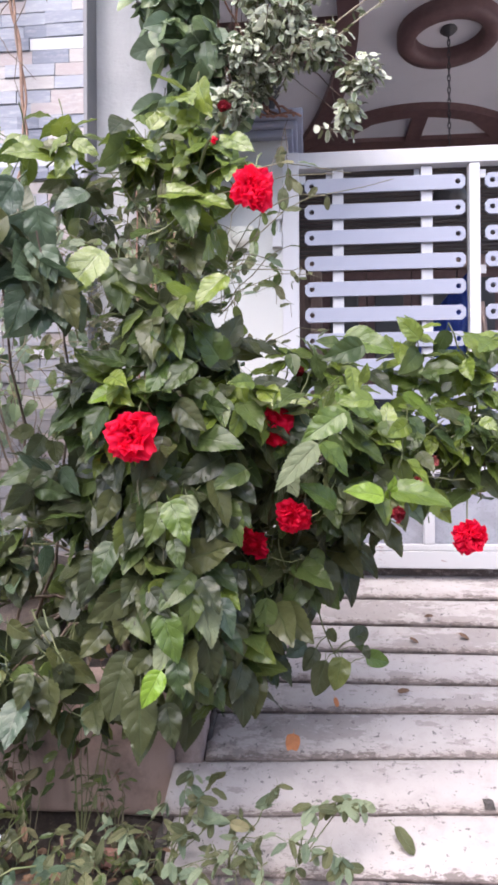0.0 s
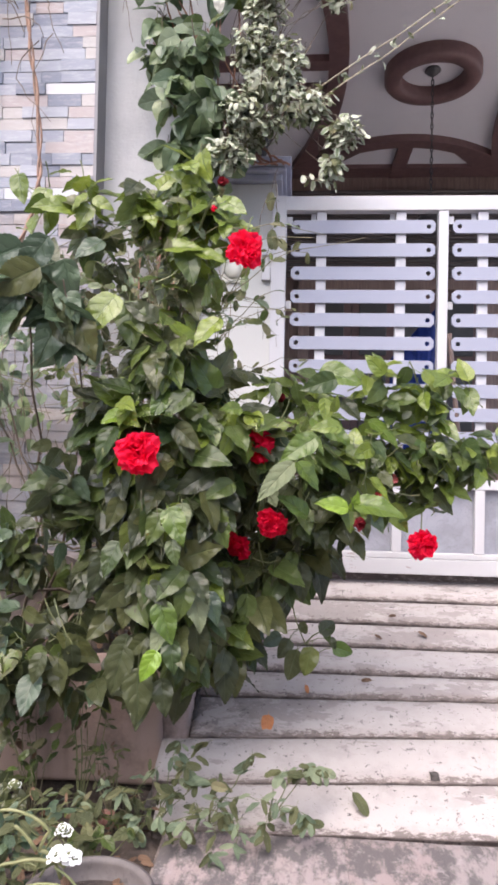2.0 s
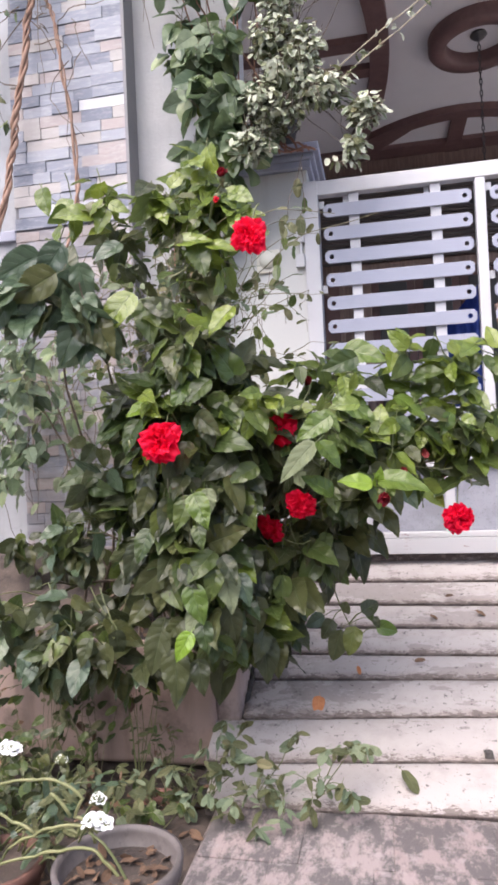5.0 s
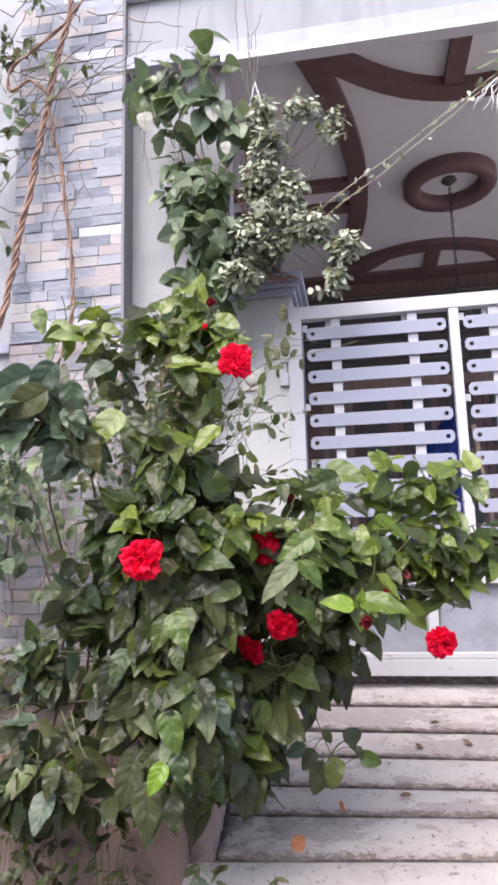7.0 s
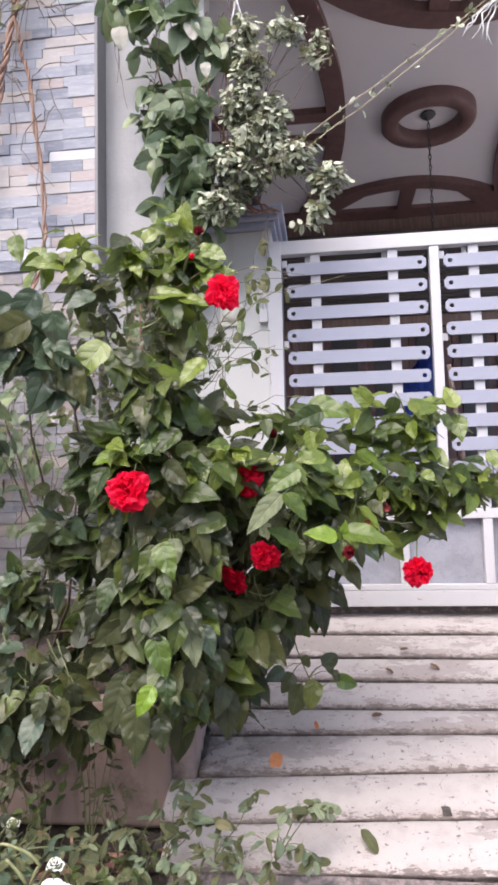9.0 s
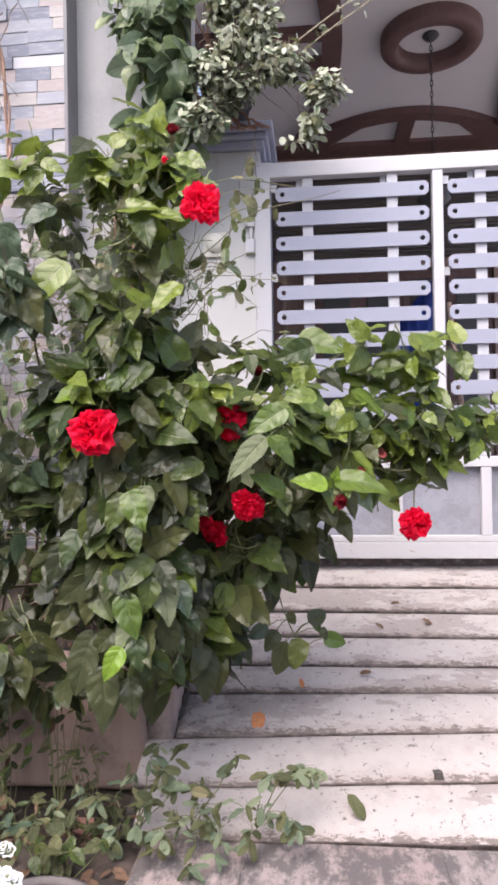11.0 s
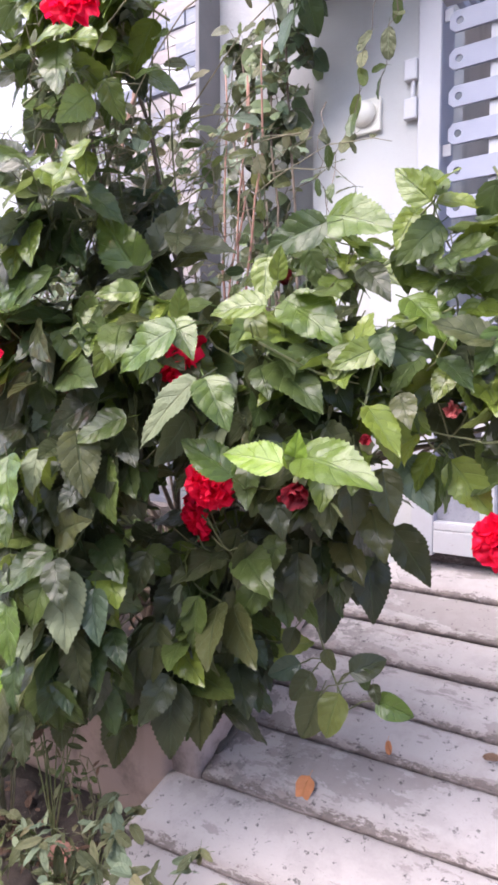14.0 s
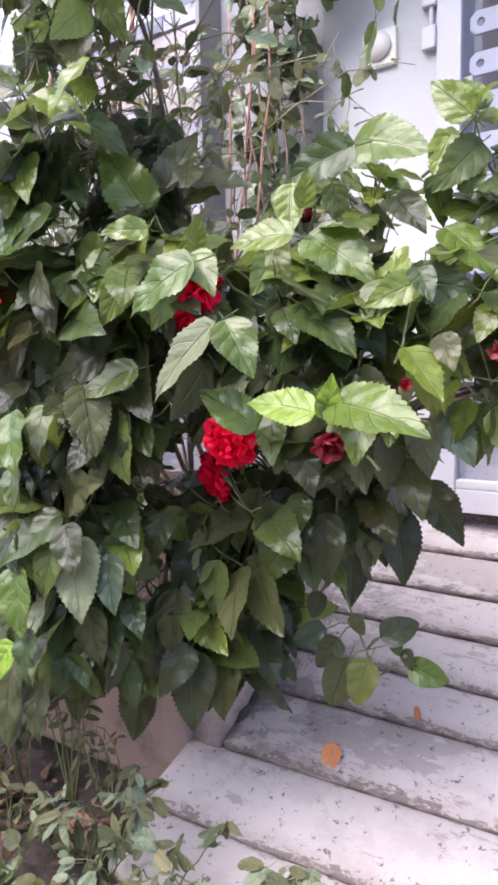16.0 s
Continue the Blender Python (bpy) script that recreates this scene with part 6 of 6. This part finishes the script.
fallen((0.66, 2.92, slope(2.92) + 0.03), (0.2, -0.4, 0.8), (0.9, -0.2, 0.0), 0.04, L_DEAD, "dry brown fallen leaf on the ramp")
fallen((0.78, 3.05, slope(3.05) + 0.03), (0.2, -0.4, 0.8), (-0.9, -0.2, 0.0), 0.04, L_DEAD, "dry brown fallen leaf on the ramp")
fallen((0.62, 2.66, slope(2.66) + 0.03), (0.2, -0.4, 0.8), (-0.9, -0.2, 0.0), 0.045, L_DEAD, "dry brown fallen leaf on the ramp")
rng = random.Random(77)
litter = thing("leaf_litter", (-0.6, 1.9, 0.03), "dry brown leaf litter on the soil", "leaf litter", kind="stuff")
crown = Crown(litter, "oval", 0)
for _ in range(620):
    x, y = rng.uniform(-1.6, -0.16), rng.uniform(1.2, 2.34)
    crown.add(leaf_pose(Vector((x, y, soil_height(x, y) + 0.012)), Vector((0, 0, 1)) + jit(rng, 0.35), jit(rng, 1), rng.uniform(0.025, 0.06)), L_DEAD)
for _ in range(160):
    x, y = rng.uniform(-1.6, -0.25), rng.uniform(2.5, 3.2)
    crown.add(leaf_pose(Vector((x, y, 0.43)), Vector((0, 0, 1)) + jit(rng, 0.35), jit(rng, 1), rng.uniform(0.03, 0.07)), L_DEAD)
for _ in range(46):
    ang, rad = rng.uniform(0, 6.28), 0.115 * rng.random() ** 0.5
    crown.add(leaf_pose(Vector((-0.155 + rad * math.cos(ang), 1.27 + rad * math.sin(ang), 0.257)), Vector((0, 0, 1)) + jit(rng, 0.4), jit(rng, 1), rng.uniform(0.015, 0.045)), L_DEAD)
crown.build("litter")


def chunk(at, size, mt, label, category, seed):
    b = bmesh.new()
    bmesh.ops.create_icosphere(b, subdivisions=2, radius=1)
    for v in b.verts:
        k = 1 + 0.35 * noise.noise(v.co * 1.4 + Vector((seed, 0, 0)))
        v.co = Vector((max(-0.75, min(0.75, v.co.x)) * size[0], max(-0.7, min(0.7, v.co.y)) * size[1], max(-0.6, min(0.6, v.co.z)) * size[2])) * k + Vector(at)
    o = part("brick_fragment" if category == "brick" else "stone", b, mt)
    tagged(o, label, category)


chunk((-0.38, 2.145, -0.035), (0.065, 0.04, 0.04), M["brickbit"], "broken piece of pinkish red brick lying on the soil", "brick", 1)
chunk((-0.30, 2.31, -0.05), (0.12, 0.05, 0.05), M["soil"], "dark broken lump at the planter foot", "stone", 2)
chunk((-0.20, 2.24, -0.02), (0.04, 0.10, 0.06), M["joint"], "dark mossy stone beside the ramp", "stone", 4)
chunk((0.80, 2.265, slope(2.265) + 0.012), (0.02, 0.02, 0.018), M["joint"], "small dark pebble on the ramp", "stone", 3)

# ---- potted plant with white flowers ----
pot = thing("round_pot", (-0.155, 1.27, 0.0), "wide grey plastic pot with soil", "pot")
part("pot", lathe_bm([(0.10, 0.0), (0.135, 0.24), (0.145, 0.24), (0.15, 0.275), (0.138, 0.28), (0.132, 0.265), (0.125, 0.22)], (-0.155, 1.27, 0.012), 36), M["plastic"], pot, smooth=True)
part("soil", lathe_bm([(0.124, 0.225), (0.128, 0.232), (0.06, 0.24)], (-0.155, 1.27, 0.012), 36), M["soil"], pot)
for dx, dy, mt, lab in ((-0.36, 0.08, "terracotta", "dark terracotta pot beside the grey pot"), (-0.68, 0.2, "black_pot", "dark plastic pot under the flowering plant")):
    o = thing("small_pot", (-0.155 + dx, 1.27 + dy, 0.0), lab, "pot")
    part("pot", lathe_bm([(0.08, 0.0), (0.11, 0.17), (0.118, 0.17), (0.12, 0.2), (0.105, 0.2), (0.10, 0.17)], (-0.155 + dx, 1.27 + dy, 0.012), 28), M[mt], o, smooth=True)
    part("soil", lathe_bm([(0.098, 0.172), (0.102, 0.178)], (-0.155 + dx, 1.27 + dy, 0.012), 28), M["soil"], o)
rng = random.Random(41)
bloom = thing("white_flowering_plant", (-0.45, 1.33, 0.2), "succulent plant with arching green stems and white flowers", "plant")
heads = ((-0.553, 1.48, 0.43, 0.056), (-0.45, 1.58, 0.36, 0.034), (-0.232, 1.34, 0.385, 0.040), (-0.214, 1.29, 0.358, 0.058), (-0.30, 1.30, 0.215, 0.03))
crown = Crown(bloom, "oval", 200)
for k in range(20):
    a = Vector((rng.choice((-0.52, -0.80)) + rng.uniform(-0.05, 0.05), 1.36 + rng.uniform(-0.05, 0.1), 0.19))
    e = a + Vector((rng.uniform(-0.2, 0.26), rng.uniform(-0.15, 0.2), rng.uniform(0.0, 0.16)))
    pts = bend(a, e, (0, 0, 0.07), 8, 0.004, rng)
    part("stem", tube_bm(pts, 0.0032, 0.0022, 6), M["twig"], bloom, smooth=True)
    for p in pts[4:]:
        for _ in range(3):
            crown.add(leaf_pose(p + jit(rng, 0.012), Vector((0, -0.4, 0.9)) + jit(rng, 0.4), jit(rng, 1), rng.uniform(0.03, 0.055)), L_BLUE if rng.random() < 0.5 else L_WEED)
crown.build()
BRANCHES = (((-0.147, 0.236), (-0.191, 0.283), (-0.22, 0.308), (-0.30, 0.296), (-0.364, 0.28), (-0.489, 0.24)),
            ((-0.207, 0.34), (-0.242, 0.351), (-0.321, 0.343), (-0.371, 0.321), (-0.437, 0.286)),
            ((-0.242, 0.352), (-0.271, 0.365), (-0.247, 0.41), (-0.301, 0.444), (-0.365, 0.448), (-0.48, 0.426)),
            ((-0.268, 0.38), (-0.317, 0.432)), ((-0.37, 0.328), (-0.426, 0.35), (-0.483, 0.373)), ((-0.22, 0.308), (-0.242, 0.352)))
for k, branch in enumerate(BRANCHES):
    way = [Vector((x, 1.27 + 0.012 * (k % 3), z)) for x, z in branch]
    smooth_way = [p.lerp(q, u / 4) + Vector((0, 0, 0.006 * math.sin(math.pi * u / 4))) for p, q in zip(way, way[1:]) for u in range(4)] + way[-1:]
    part("stem", tube_bm(smooth_way, 0.0044, 0.0034, 7), M["succulent"], bloom, "pale yellow-green stem", smooth=True)
for x, y, z, s in heads:
    part("flower_stalk", tube_bm(bend((x - 0.1, y + 0.05, 0.21), (x, y + 0.01, z), (0, 0, 0.03), 6), 0.003, 0.0025, 5), M["twig"], bloom)
    for k in range(5 if s > 0.04 else (3 if s > 0.03 else 1)):
        off = (k - 2 if s > 0.04 else k - 1) * s * 0.20 * (s > 0.03)
        flower(bloom, (x + off, y - 0.004 * (k % 2), z + 0.007 * (k % 2)), (1.5 * off / s, -0.55, 0.85), s * 0.64, "white", rng, ((5, 1.0, 84, 0.0), (4, 0.7, 50, 0.3)))
dry = thing("dry_shrub_stem", (-0.12, 1.27, 0.25), "dry twig stub with two leaves in the grey pot", "stem")
part("stem", tube_bm(bend((-0.13, 1.26, 0.245), (-0.23, 1.28, 0.34), (0, 0, 0.02), 5), 0.0035, 0.0025, 6), M["twig"], dry)

# ---- pieces: cladding stones and pavers ----
rng = random.Random(3)


def stone_block(seed, material="stone"):
    """A unit block with slightly broken edges."""
    b = box_bm((0, 0, 0), (1, 1, 1))
    r = random.Random(seed)
    top = [v for v in b.verts if v.co.y < 0.5]
    for v in top:
        v.co += Vector((r.uniform(-0.004, 0.004), r.uniform(-0.08, 0.08), r.uniform(-0.03, 0.03)))
    return mesh_of("stone", b, M[material])


blocks = [stone_block(s) for s in range(8)]
low_blocks = [stone_block(s, "stone_low") for s in range(8)]
z = 0.42
while z < 5.0:
    h = rng.choice((0.058, 0.062, 0.066, 0.062))
    if abs(z - 2.50) < h / 2:
        z += 0.012
    x = -1.50 - rng.uniform(0, 0.12)
    while x < -0.83:
        w = rng.choice((0.11, 0.15, 0.19, 0.24, 0.28)) * rng.uniform(0.9, 1.1)
        a, c = max(x, -1.498), min(x + w, -0.814)
        if -0.814 - c < 0.05:
            c = -0.814
        if c - a > 0.03:
            d = rng.uniform(0.012, 0.023)
            piece("stone", (blocks if z > 2.5 else low_blocks)[rng.randrange(8)], Matrix.Translation((a + 0.001, 3.286 - d, z + 0.001)) @ Matrix.Diagonal((c - a - 0.0025, d - 0.001, h - 0.003, 1)), facade)
        x = c + 0.0001 if c > a else x + w
        if c >= -0.815:
            break
    z += h


def paver_block(seed):
    b = box_bm((-0.5, -0.5, -0.5), (0.5, 0.5, 0.5), 0.012, seg=1)
    return mesh_of("paver", b, M["paver"])


pavement = part("pavement", box_bm((-0.13, -2.4, -0.158), (4.6, 2.10, -0.006)), M["nose"])
tagged(pavement, "mossy stained pinkish-grey stone block pavement", "pavement", kind="structure")
pv = [paver_block(s) for s in range(2)]
y = 2.06
j = 0
while y > -2.1:
    dpt = 0.30
    x = -0.12 - (0.09 if j % 2 else 0.0)
    while x < 4.3:
        w = rng.uniform(0.27, 0.33)
        a = max(x, -0.125)
        piece("paver", pv[j % 2], Matrix.Translation(((a + x + w) / 2, y - dpt / 2, -0.012 + rng.uniform(-0.003, 0.003))) @ pose(0, 0, 0, rng.uniform(-1, 1), rng.uniform(-1, 1), 0) @ Matrix.Diagonal((x + w - a - 0.0015, dpt - 0.0015, 0.03, 1)), pavement)
        x += w
    y -= dpt
    j += 1
